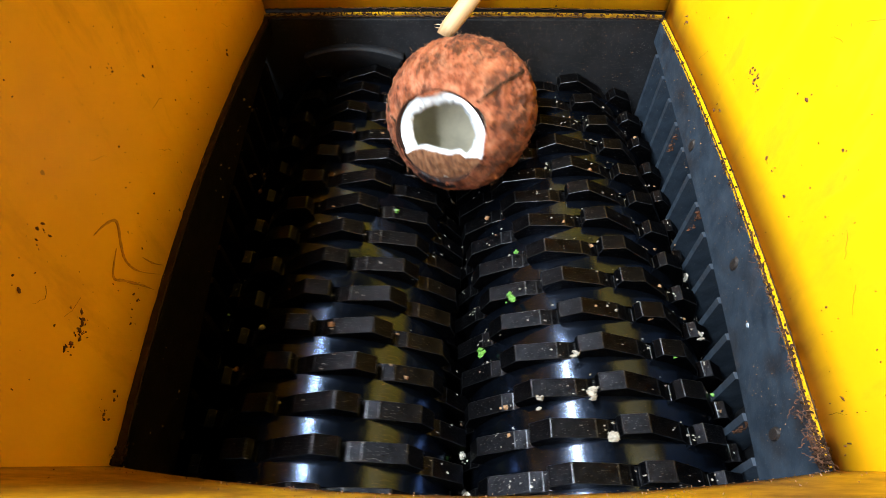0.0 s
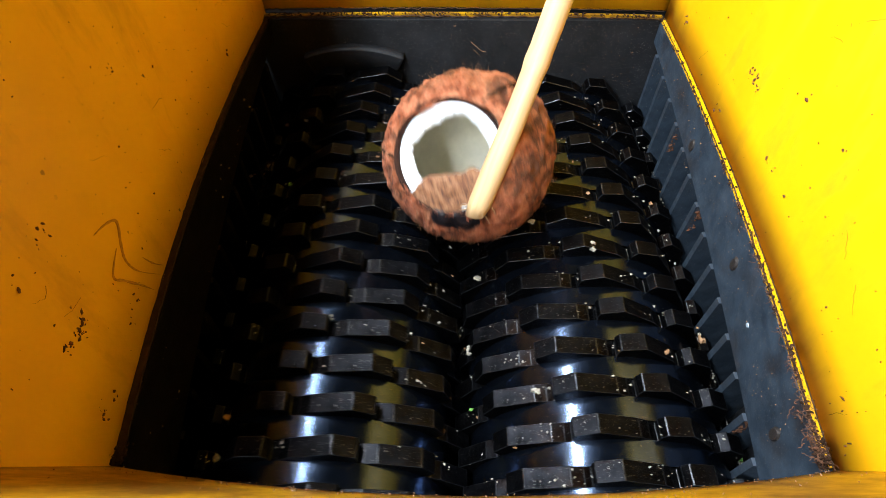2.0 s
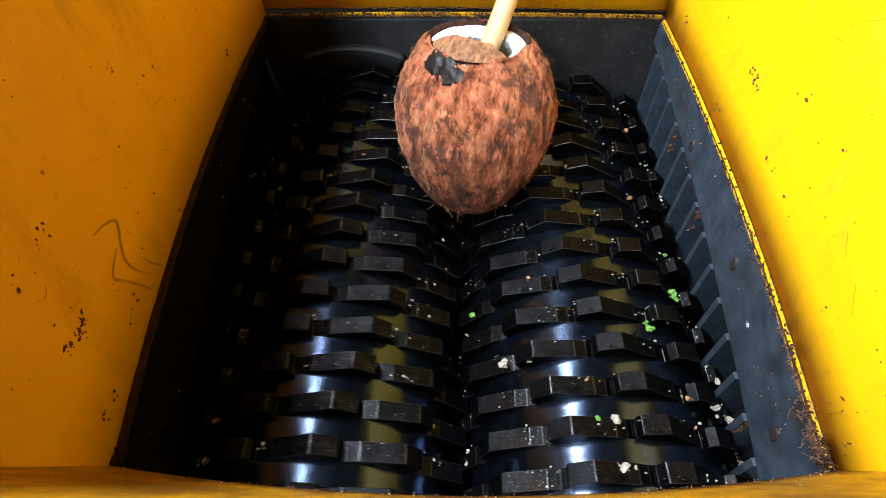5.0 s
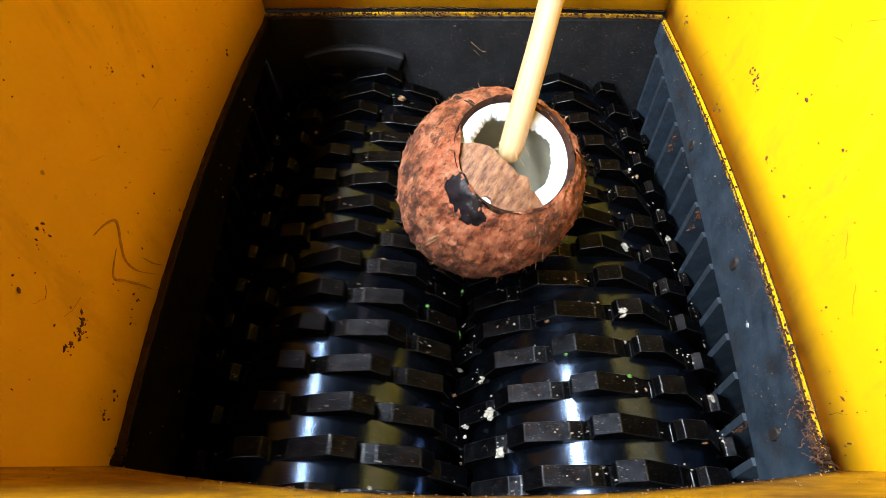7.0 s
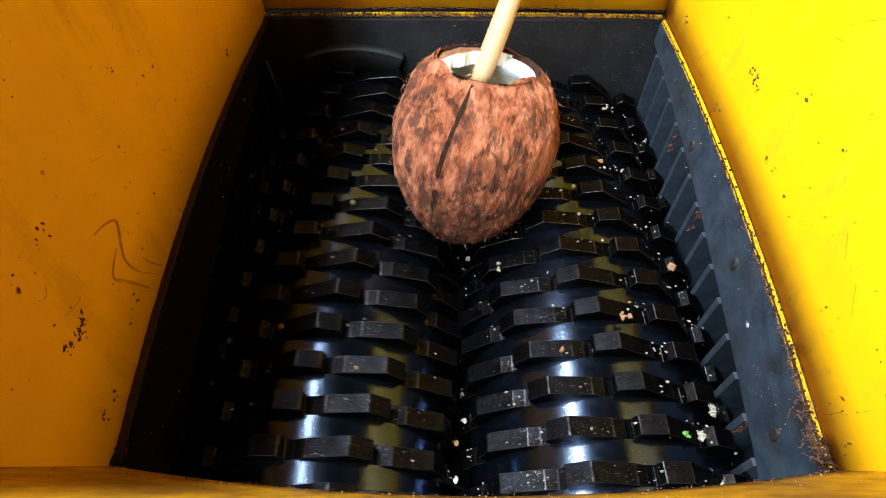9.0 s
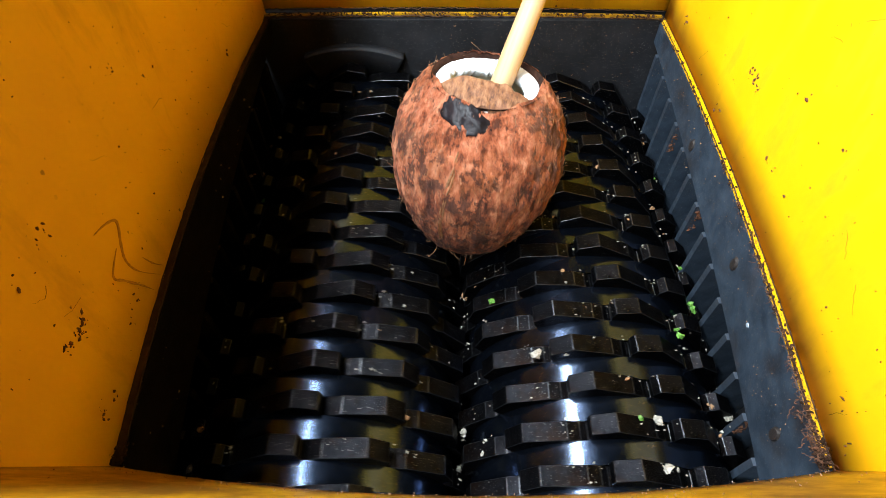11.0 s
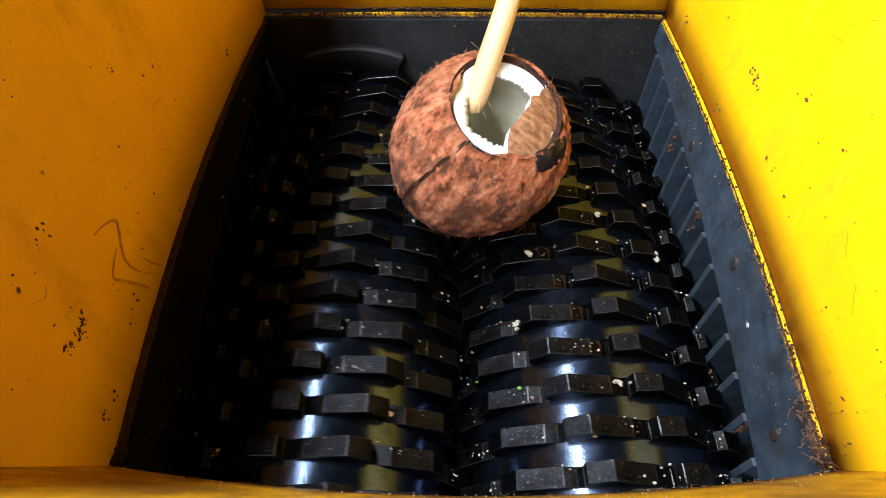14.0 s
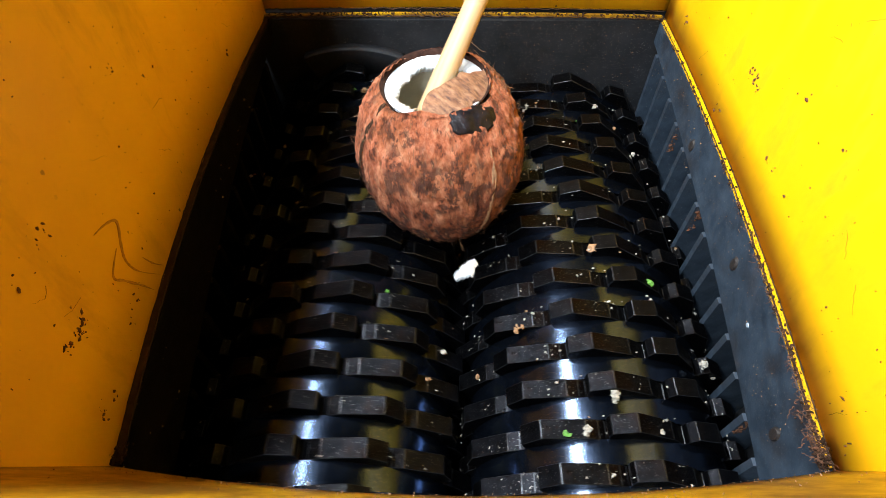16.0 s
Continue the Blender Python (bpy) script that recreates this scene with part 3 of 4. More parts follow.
def stick():
    st = thing("wooden_stick", "peeled pale wooden stick with knots, pushing the coconut", "stick")
    rnd = random.Random(2)
    b = bmesh.new()
    rings = []
    for i in range(41):
        z = 0.30 * i / 40
        r = 0.0070 + 0.0003 * math.sin(z * 60) + (0.0006 if i in (13, 27) else 0)
        if i == 0:
            r *= 0.82
        rings.append([b.verts.new((r * math.cos(a) * (1 + 0.03 * math.sin(2 * a + z * 20)) + 0.0012 * math.sin(z * 22), r * math.sin(a), z + (0.0015 * math.sin(a + 1) if i == 0 else 0))) for a in np.linspace(0, 6.2832, 15)[:-1]])
    for a, c in zip(rings, rings[1:]):
        for k in range(14):
            b.faces.new((a[k], a[(k + 1) % 14], c[(k + 1) % 14], c[k]))
    b.faces.new(rings[0]), b.faces.new(rings[-1])
    part("rod", b, WOOD, st, "", True)
    b = bmesh.new()
    for _ in range(14):
        a = rnd.uniform(0, 6.28)
        strand(b, wander(rnd, (0.006 * math.cos(a), 0.006 * math.sin(a), rnd.uniform(0, 0.01)), (math.cos(a), math.sin(a), -0.6), rnd.uniform(0.003, 0.008), 3, 0.4), 0.0003)
    part("frayed_fibres", b, WOOD, st)
    return st


STICK = stick()


# ---- dirt, fibres and loose pieces ----
def on_panel(sgn, y, z):
    return Vector((sgn * (wall_x(y, z, sgn) - 0.0002), y, z))


def dirt():
    rnd = random.Random(21)
    hop = bpy.data.objects["feed_hopper"]
    spots = {1: [(0.428, 0.162, 5), (0.304, 0.195, 9), (0.315, 0.193, 5), (0.255, 0.176, 3), (0.244, 0.178, 2), (0.149, 0.174, 2), (0.102, 0.166, 3), (0.084, 0.158, 3), (0.253, 0.222, 2), (0.206, 0.228, 2), (0.222, 0.177, 1), (0.333, 0.153, 3)],
             -1: [(0.121, 0.196, 16), (0.113, 0.199, 9), (0.126, 0.195, 9), (0.096, 0.161, 7), (0.118, 0.240, 3), (0.146, 0.243, 4), (0.142, 0.240, 4), (0.380, 0.165, 4), (0.246, 0.247, 4), (0.162, 0.161, 4), (0.153, 0.162, 4), (0.109, 0.157, 3)]}
    for sgn in (1, -1):
        bm = bmesh.new()
        places = []
        for y, z, n in spots[sgn]:
            places += [(y + rnd.gauss(0, 0.0026), z + rnd.gauss(0, 0.0026), rnd.choice((0.0004, 0.0007, 0.0010, 0.0015))) for _ in range(n)]
        places += [(rnd.uniform(0.08, 0.45), rnd.uniform(0.15, 0.30), rnd.choice((0.0002, 0.0003, 0.0004, 0.0007))) for _ in range(170 if sgn < 0 else 110)]
        for y, z, s in places:
            lump(bm, on_panel(sgn, y, z), s, rnd, 0.5)
        for v in bm.verts:
            lim = wall_x(v.co.y, v.co.z, sgn) - 0.0009
            v.co.x = sgn * max(abs(v.co.x), lim)
        tagged(part("rust_fleck", bm, FLECK, hop, "dark rust chips and dried specks"), kind="stuff")
        # hair-thin scratches
        bm = bmesh.new()
        for _ in range(11):
            y, z = rnd.uniform(0.09, 0.43), rnd.uniform(0.15, 0.28)
            pts = [(y, z)]
            d = rnd.uniform(0, 6.28)
            for _ in range(5):
                d += rnd.gauss(0, 0.35)
                y, z = y + 0.003 * math.cos(d), z + 0.003 * math.sin(d)
                pts.append((y, z))
            strand(bm, [on_panel(sgn, *p) for p in pts], 0.00011)
        tagged(part("scratch", bm, GRIME, hop, "hair-thin dark scratches"), kind="stuff")
    # the looping scuff on the shaded panel: thin smears lying on the paint
    def smear(line, width):
        fine = []
        for i in range(len(line) - 1):
            p0, p1, p2, p3 = (Vector(line[max(0, min(len(line) - 1, i + k))]) for k in (-1, 0, 1, 2))
            for k in range(6):
                u = k / 6
                fine.append(0.5 * (2 * p1 + (p2 - p0) * u + (2 * p0 - 5 * p1 + 4 * p2 - p3) * u * u + (3 * p1 - p0 - 3 * p2 + p3) * u ** 3))
        sides = ([], [])
        for i, p in enumerate(fine):
            way = (fine[min(i + 1, len(fine) - 1)] - fine[max(i - 1, 0)]).normalized()
            half = 0.5 * width * math.sin(math.pi * (i + 0.6) / len(fine)) * rnd.uniform(0.6, 1.2)
            for side, k in zip(sides, (1, -1)):
                q = p + k * half * Vector((-way.y, way.x))
                side.append(on_panel(-1, q.x, q.y) + Vector((0.0003, 0, 0)))
        return slab(bmesh.new(), sides, (-0.0006, 0, 0))

    for line, width in (([(0.1671, 0.2097), (0.1760, 0.2059), (0.1841, 0.2004), (0.1842, 0.1956), (0.1776, 0.1885), (0.1727, 0.1798), (0.1753, 0.1660), (0.1882, 0.1430)], 0.0020),
                        ([(0.1731, 0.1906), (0.1590, 0.1852), (0.1630, 0.1753), (0.1702, 0.1594), (0.1758, 0.1450)], 0.0016),
                        ([(0.1843, 0.1665), (0.1880, 0.1555), (0.1945, 0.1436)], 0.0010)):
        part("scuff_mark", smear(line, width), SCUFF, hop, "curling brown scuff")
    # dark joints between hopper and chamber
    for sgn in (1, -1):
        bm = bmesh.new()
        for off, rad in ((0.0034, 0.0007), (0.0001, 0.0008)):
            pts = [(sgn * (HALF + bow(y, sgn) + off + rnd.gauss(0, 0.00015)), y, RIM + 0.0022 + rnd.gauss(0, 0.0002)) for y in np.linspace(FRONT, BACK, 90)]
            strand(bm, pts[::1], rad)
        part("joint", bm, GRIME, hop, "grimy dark joint")
    bm = bmesh.new()
    for off, rad, z in ((-0.0012, 0.0011, 0.0022), (0.0045, 0.0008, 0.0065)):
        strand(bm, [(x, BACK + off + 0.004 * (1 - (x / 0.19) ** 2) + rnd.gauss(0, 0.0004), RIM + z + rnd.gauss(0, 0.0004)) for x in np.linspace(-0.181, 0.181, 110)], rad)
    part("joint", bm, GRIME, hop, "grimy dark joint")
    # grime packed in the corners, crumbs on the sloping panel
    bm = bmesh.new()
    for sx, n in ((-1, 60), (1, 50)):
        for _ in range(n):
            lump(bm, (sx * (0.178 - abs(rnd.gauss(0, 0.004))), FRONT + abs(rnd.gauss(0, 0.005)), RIM + 0.001 + abs(rnd.gauss(0, 0.002))), rnd.uniform(0.0006, 0.0018), rnd)
    for _ in range(60):
        lump(bm, (-0.178 + rnd.uniform(0, 0.003), BACK - abs(rnd.gauss(0, 0.004)), RIM + rnd.uniform(0, 0.004)), rnd.uniform(0.0004, 0.0011), rnd)
    for _ in range(520):
        y = min(BACK - 0.002, FRONT + abs(rnd.gauss(0, 0.2)))
        lump(bm, (HALF + bow(y) + rnd.gauss(0.0003, 0.0010), y, RIM + 0.0022 + rnd.uniform(-0.001, 0.0008)), rnd.choice((0.0004, 0.0006, 0.0009, 0.0013)), rnd, 0.6)
    for _ in range(420):
        x = rnd.uniform(-0.18, 0.18)
        lump(bm, (x, BACK + 0.004 * (1 - (x / 0.19) ** 2) + rnd.gauss(0.0015, 0.0016), RIM + 0.0035 + rnd.uniform(-0.0005, 0.001)), rnd.choice((0.0004, 0.0007, 0.0010, 0.0014)), rnd, 0.5)
    tagged(new("grime", mesh("grime", bm, GRIME)), "dark grime packed in the hopper's corners", "grime", kind="stuff")
    bm = bmesh.new()
    for _ in range(420):
        x = rnd.uniform(-0.17, 0.18)
        s = abs(rnd.gauss(0, 0.16))
        lump(bm, (x, FRONT - 0.014 * (1 - (x / 0.186) ** 2) - 0.052 * s + 0.0006, RIM + 0.003 + 0.19 * s), rnd.choice((0.00012, 0.0002, 0.0003, 0.00045)), rnd)
    tagged(new("husk_crumbs", mesh("husk_crumbs", bm, TAN)), "fine tan husk crumbs along the panel's edge", "crumbs", kind="stuff")
    # dry fibres caught along the sunny rim
    bm = bmesh.new()
    for _ in range(620):
        y = FRONT + 0.004 + abs(rnd.gauss(0, 0.09)) if rnd.random() < 0.7 else rnd.uniform(FRONT, BACK)
        if y > BACK - 0.003:
            continue
        p = (HALF + bow(y) + rnd.uniform(-0.002, 0.003), y, RIM + rnd.uniform(0.0, 0.0035))
        strand(bm, wander(rnd, p, (rnd.uniform(-0.5, 0.3), rnd.uniform(-1, 1), rnd.uniform(-0.4, 0.3)), rnd.choice((0.0018, 0.0025, 0.0035, 0.005)), 6, 1.3), 0.0002)
    for _ in range(110):
        p = (HALF + bow(0.09) + rnd.gauss(-0.001, 0.0025), FRONT + abs(rnd.gauss(0, 0.016)), RIM + rnd.uniform(0, 0.004))
        strand(bm, wander(rnd, p, (rnd.uniform(-1, 0.5), rnd.uniform(-1, 1), rnd.uniform(-0.3, 0.8)), rnd.choice((0.003, 0.004, 0.006, 0.010)), 7, 1.1), 0.00026)
    tagged(new("fibre_clump", mesh("fibre_clump", bm, plain("brown_matted_fibre", (0.135, 0.058, 0.028), 0.85, 0.7, 260))), "dry brown husk fibres caught along the rim", "fibres", kind="stuff")
    # pale specks and scraps on the chamber plates
    bm = bmesh.new()
    for _ in range(330):
        x = rnd.gauss(0.10, 0.07)
        if -0.16 < x < 0.178:
            lump(bm, (x, BACK - 0.0003, rnd.uniform(0.05, RIM - 0.003)), rnd.choice((0.0002, 0.0003, 0.0003, 0.0005)), rnd, 0.5)
    for _ in range(190):
        y, z = rnd.uniform(0.09, 0.45), rnd.uniform(0.09, 0.136)
        lump(bm, (HALF + bow(y) * 0.8 - 0.0002, y, z), rnd.choice((0.0002, 0.0003, 0.0005)), rnd, 0.5)
    strand(bm, [(0.010 + 0.0022 * k + 0.0012 * math.sin(k * 1.3), BACK - 0.0003, 0.116 - 0.0016 * k + 0.001 * math.cos(k * 2)) for k in range(7)], 0.0004)
    strand(bm, [(0.013 + 0.0016 * k, BACK - 0.0003, 0.109 - 0.0018 * k) for k in range(5)], 0.0003)
    tagged(new("pale_specks", mesh("pale_specks", bm, TAN)), "pale dried specks on the steel plates", "specks", kind="stuff")
    bm = bmesh.new()
    for _ in range(24):
        y, z = rnd.uniform(0.09, 0.45), rnd.uniform(0.09, 0.13)
        lump(bm, (-HALF - bow(y, -1) * 0.8 + 0.0004, y, z), rnd.choice((0.0004, 0.0006, 0.0010)), rnd, 0.6)
    for k in range(7):
        lump(bm, (-HALF + 0.004 + rnd.uniform(0, 0.02), 0.33 + rnd.gauss(0, 0.006), 0.085 + rnd.gauss(0, 0.002)), rnd.uniform(0.0006, 0.0018), rnd)
    tagged(new("husk_scraps", mesh("husk_scraps", bm, TAN)), "tan husk scraps lodged on the shaded comb", "scraps", kind="stuff")
    bm = bmesh.new()
    bmesh.ops.create_cone(bm, cap_ends=True, segments=14, radius1=0.0022, radius2=0.0014, depth=0.0012)
    ob = new("paint_drop", mesh("paint_drop", bm, plain("pale_blue_drop", (0.30, 0.36, 0.42), 0.5, 0.15)))
    ob.matrix_basis = pose(HALF + 0.8 * bow(0.175), 0.175, 0.1080, 0, -90, 0)
    tagged(ob, "small pale blue paint drop on the steel plate", "paint drop")


dirt()


def chip(name, label, mat, size, seed, bend):
    """A broken curved piece."""
    rnd = random.Random(seed)
    bm = bmesh.new()
    n = 6
    grid = []
    for i in range(n + 1):
        u = -1 + 2 * i / n
        grid.append([(size * u * (1 + 0.15 * rnd.uniform(-1, 1)), size * 0.8 * v * (1 - 0.3 * u) * (1 + 0.12 * rnd.uniform(-1, 1)), -bend * (u * u + v * v) + 0.0003 * rnd.uniform(-1, 1)) for v in np.linspace(-1, 1, n + 1)])
    slab(bm, grid, (0, 0, 0.0032))
    return tagged(new(name, mesh(name, bm, mat)), label, "fragment")


SHELL_CHIP = chip("shell_fragment", "tan broken shell fragment falling between the rotors", SHELL, 0.0085, 5, 0.002)
FLESH_CHIP = chip("flesh_fragment", "white wet coconut flesh fragment under the nut", FLESH, 0.0075, 6, 0.001)
HUSK_CHIP = chip("husk_fragment", "brown husk fragment thrown up beside the nut", SHELL, 0.0075, 9, 0.0015)

# turning of the rotors, degrees and degrees a second
LEFT_PHASE, LEFT_SPEED = 3.0, 117.7
RIGHT_PHASE, RIGHT_SPEED = 143.9, 57.5
COCONUT_ROWS = [
    (0, pose(0.0003, 0.3666, 0.1168, 27.1, 67.5, -79.8)),
    (0.2, pose(0.0018, 0.3256, 0.1334, 38.8, 87.4, -48.1)),
    (0.5, pose(0.0041, 0.3110, 0.1334, 144.4, 85.6, 61.5)),
    (0.8, pose(0.0030, 0.2945, 0.1336, 156.5, 83.3, 72.3)),
    (1, pose(0.0030, 0.2848, 0.1365, 158.8, 81.5, 76.0)),
    (1.2, pose(0.0007, 0.2862, 0.1381, 13.8, 84.7, -71.8)),
    (1.4, pose(-0.0013, 0.3121, 0.1367, 19.6, 53.8, -88.6)),
    (1.5, pose(0.0010, 0.2918, 0.1307, 18.9, 63.3, -87.3)),
    (1.6, pose(0.0038, 0.2696, 0.1275, 107.5, 87.8, 17.7)),
    (1.8, pose(0.0008, 0.2678, 0.1314, 26.0, 76.4, -62.6)),
    (2, pose(0.0044, 0.2917, 0.1408, 29.2, 39.4, -70.5)),
    (2.2, pose(-0.0051, 0.3012, 0.1494, 30.0, 23.3, -72.1)),
    (2.4, pose(-0.0005, 0.2751, 0.1337, 26.6, 56.8, -78.1)),
    (2.5, pose(-0.0023, 0.2693, 0.1326, 24.9, 67.0, -80.5)),
    (2.6, pose(0.0005, 0.2632, 0.1330, 12.8, 67.5, -86.6)),
    (2.8, pose(0.0013, 0.2648, 0.1357, 8.8, 62.6, -87.3)),
    (3, pose(-0.0003, 0.3062, 0.1429, 16.2, 32.1, -89.8)),
    (3.2, pose(0.0060, 0.3346, 0.1504, 11.0, 3.2, -95.1)),
    (3.5, pose(0.0252, 0.3468, 0.1504, -7.2, -0.9, -105.7)),
    (3.8, pose(0.0031, 0.3431, 0.1505, 12.5, -8.6, -104.5)),
    (4, pose(0.0091, 0.3641, 0.1446, 10.4, -7.1, -108.7)),
    (4.2, pose(0.0005, 0.3836, 0.1448, 31.0, -29.0, -135.6)),
    (4.6, pose(0.0031, 0.3622, 0.1446, 19.1, -20.6, -131.9)),
    (5, pose(0.0083, 0.3364, 0.1434, 3.9, -10.1, -115.2)),
    (5.5, pose(0.0108, 0.3145, 0.1451, 1.7, -8.5, -120.3)),
    (5.9, pose(0.0079, 0.2926, 0.1453, -2.6, -1.1, -126.6)),
    (6.3, pose(0.0047, 0.2727, 0.1477, -9.1, 7.0, -131.6)),
    (6.5, pose(-0.0029, 0.3044, 0.1528, 7.2, -2.4, -123.1)),
    (6.7, pose(0.0017, 0.2782, 0.1423, -9.1, 17.3, -131.0)),
    (7, pose(0.0152, 0.2563, 0.1489, -22.4, 12.4, -123.2)),
    (7.3, pose(0.0092, 0.2688, 0.1478, -18.4, 8.5, -129.4)),
    (7.5, pose(0.0110, 0.2724, 0.1506, -14.8, 0.8, -133.1)),
    (7.7, pose(0.0032, 0.3200, 0.1522, 24.4, -9.7, -135.7)),
    (7.9, pose(0.0104, 0.3191, 0.1462, 12.6, -24.5, -108.1)),
    (8, pose(-0.0003, 0.3237, 0.1406, 11.8, -24.6, -110.4)),
    (8.1, pose(0.0037, 0.3252, 0.1417, 14.4, -23.2, -113.7)),
    (8.3, pose(0.0118, 0.3176, 0.1392, 15.1, -19.1, -112.9)),
    (8.5, pose(0.0013, 0.3145, 0.1386, 15.5, -15.7, -112.7)),
    (8.6, pose(0.0050, 0.3222, 0.1390, 19.9, 0.2, -172.3)),
    (8.7, pose(0.0086, 0.3268, 0.1408, 17.3, 11.1, 140.2)),
    (9, pose(0.0076, 0.3108, 0.1411, 14.7, 10.4, 120.7)),
    (9.2, pose(0.0054, 0.2973, 0.1412, 8.2, 12.2, 120.2)),
    (9.6, pose(0.0061, 0.3022, 0.1414, 12.0, 7.5, 149.3)),
    (10, pose(0.0046, 0.3060, 0.1440, 10.6, 0.3, -171.1)),
    (10.4, pose(0.0073, 0.3013, 0.1438, 4.2, -6.0, -129.2)),
    (10.8, pose(0.0092, 0.2960, 0.1469, -0.7, -13.2, -106.8)),
    (11.3, pose(0.0095, 0.2879, 0.1451, -5.2, -0.8, -97.7)),
    (11.5, pose(0.0073, 0.3029, 0.1414, -2.9, -5.5, -98.9)),
    (11.7, pose(-0.0040, 0.3297, 0.1379, 19.5, -25.5, -124.6)),
    (11.9, pose(0.0285, 0.2917, 0.1581, -23.0, -30.4, -101.0)),
    (12, pose(0.0093, 0.2698, 0.1491, -14.0, -1.6, -83.4)),
    (12.1, pose(0.0098, 0.2725, 0.1513, -3.5, -9.7, -93.9)),
    (12.3, pose(-0.0060, 0.3056, 0.1412, 19.3, -23.2, -105.9)),
    (12.5, pose(0.0000, 0.3136, 0.1368, 30.8, -29.2, -126.1)),
    (12.7, pose(0.0080, 0.2623, 0.1436, -7.8, -9.8, -103.0)),
    (12.9, pose(-0.0090, 0.2617, 0.1493, 15.0, -9.4, -94.0)),
    (13, pose(-0.0010, 0.2635, 0.1476, 17.6, -12.2, -94.8)),
    (13.1, pose(0.0244, 0.2721, 0.1573, -10.6, -14.4, -97.1)),
    (13.3, pose(0.0084, 0.2626, 0.1498, -16.3, -10.2, -110.9)),
    (13.5, pose(0.0044, 0.2826, 0.1450, 6.9, -13.2, -96.7)),
    (13.7, pose(-0.0060, 0.2835, 0.1441, 6.6, -13.5, -93.8)),
    (13.9, pose(-0.0150, 0.2796, 0.1497, 22.7, 6.2, -42.0)),
    (14, pose(0.0096, 0.2900, 0.1510, 10.3, 21.3, -22.4)),
    (14.1, pose(-0.0024, 0.2928, 0.1450, 12.6, 22.0, -29.9)),
    (14.3, pose(-0.0080, 0.2973, 0.1400, 15.2, 12.1, -29.9)),
    (14.5, pose(-0.0004, 0.2968, 0.1463, 13.4, 13.7, -25.3)),
    (14.7, pose(-0.0035, 0.2937, 0.1389, 20.2, 15.9, -12.7)),
    (14.8, pose(-0.0007, 0.3099, 0.1493, 11.4, 19.6, -15.7)),
    (15, pose(0.0000, 0.3246, 0.1391, 2.7, 7.9, -34.1)),
    (15.2, pose(-0.0117, 0.3149, 0.1393, 9.7, 0.7, -51.1)),
    (15.4, pose(-0.0137, 0.2981, 0.1475, 10.7, -3.1, -31.7)),
    (15.5, pose(-0.0130, 0.2922, 0.1464, 13.5, -7.3, -26.8)),
    (15.6, pose(-0.0029, 0.2878, 0.1463, 7.0, 3.2, -25.4)),
    (15.7, pose(-0.0037, 0.2909, 0.1438, 4.6, 2.4, -34.9)),
    (15.9, pose(-0.0110, 0.2964, 0.1432, 5.8, -5.4, -44.0)),
    (16, pose(-0.0169, 0.3039, 0.1403, 1.7, -2.8, -42.0)),
]
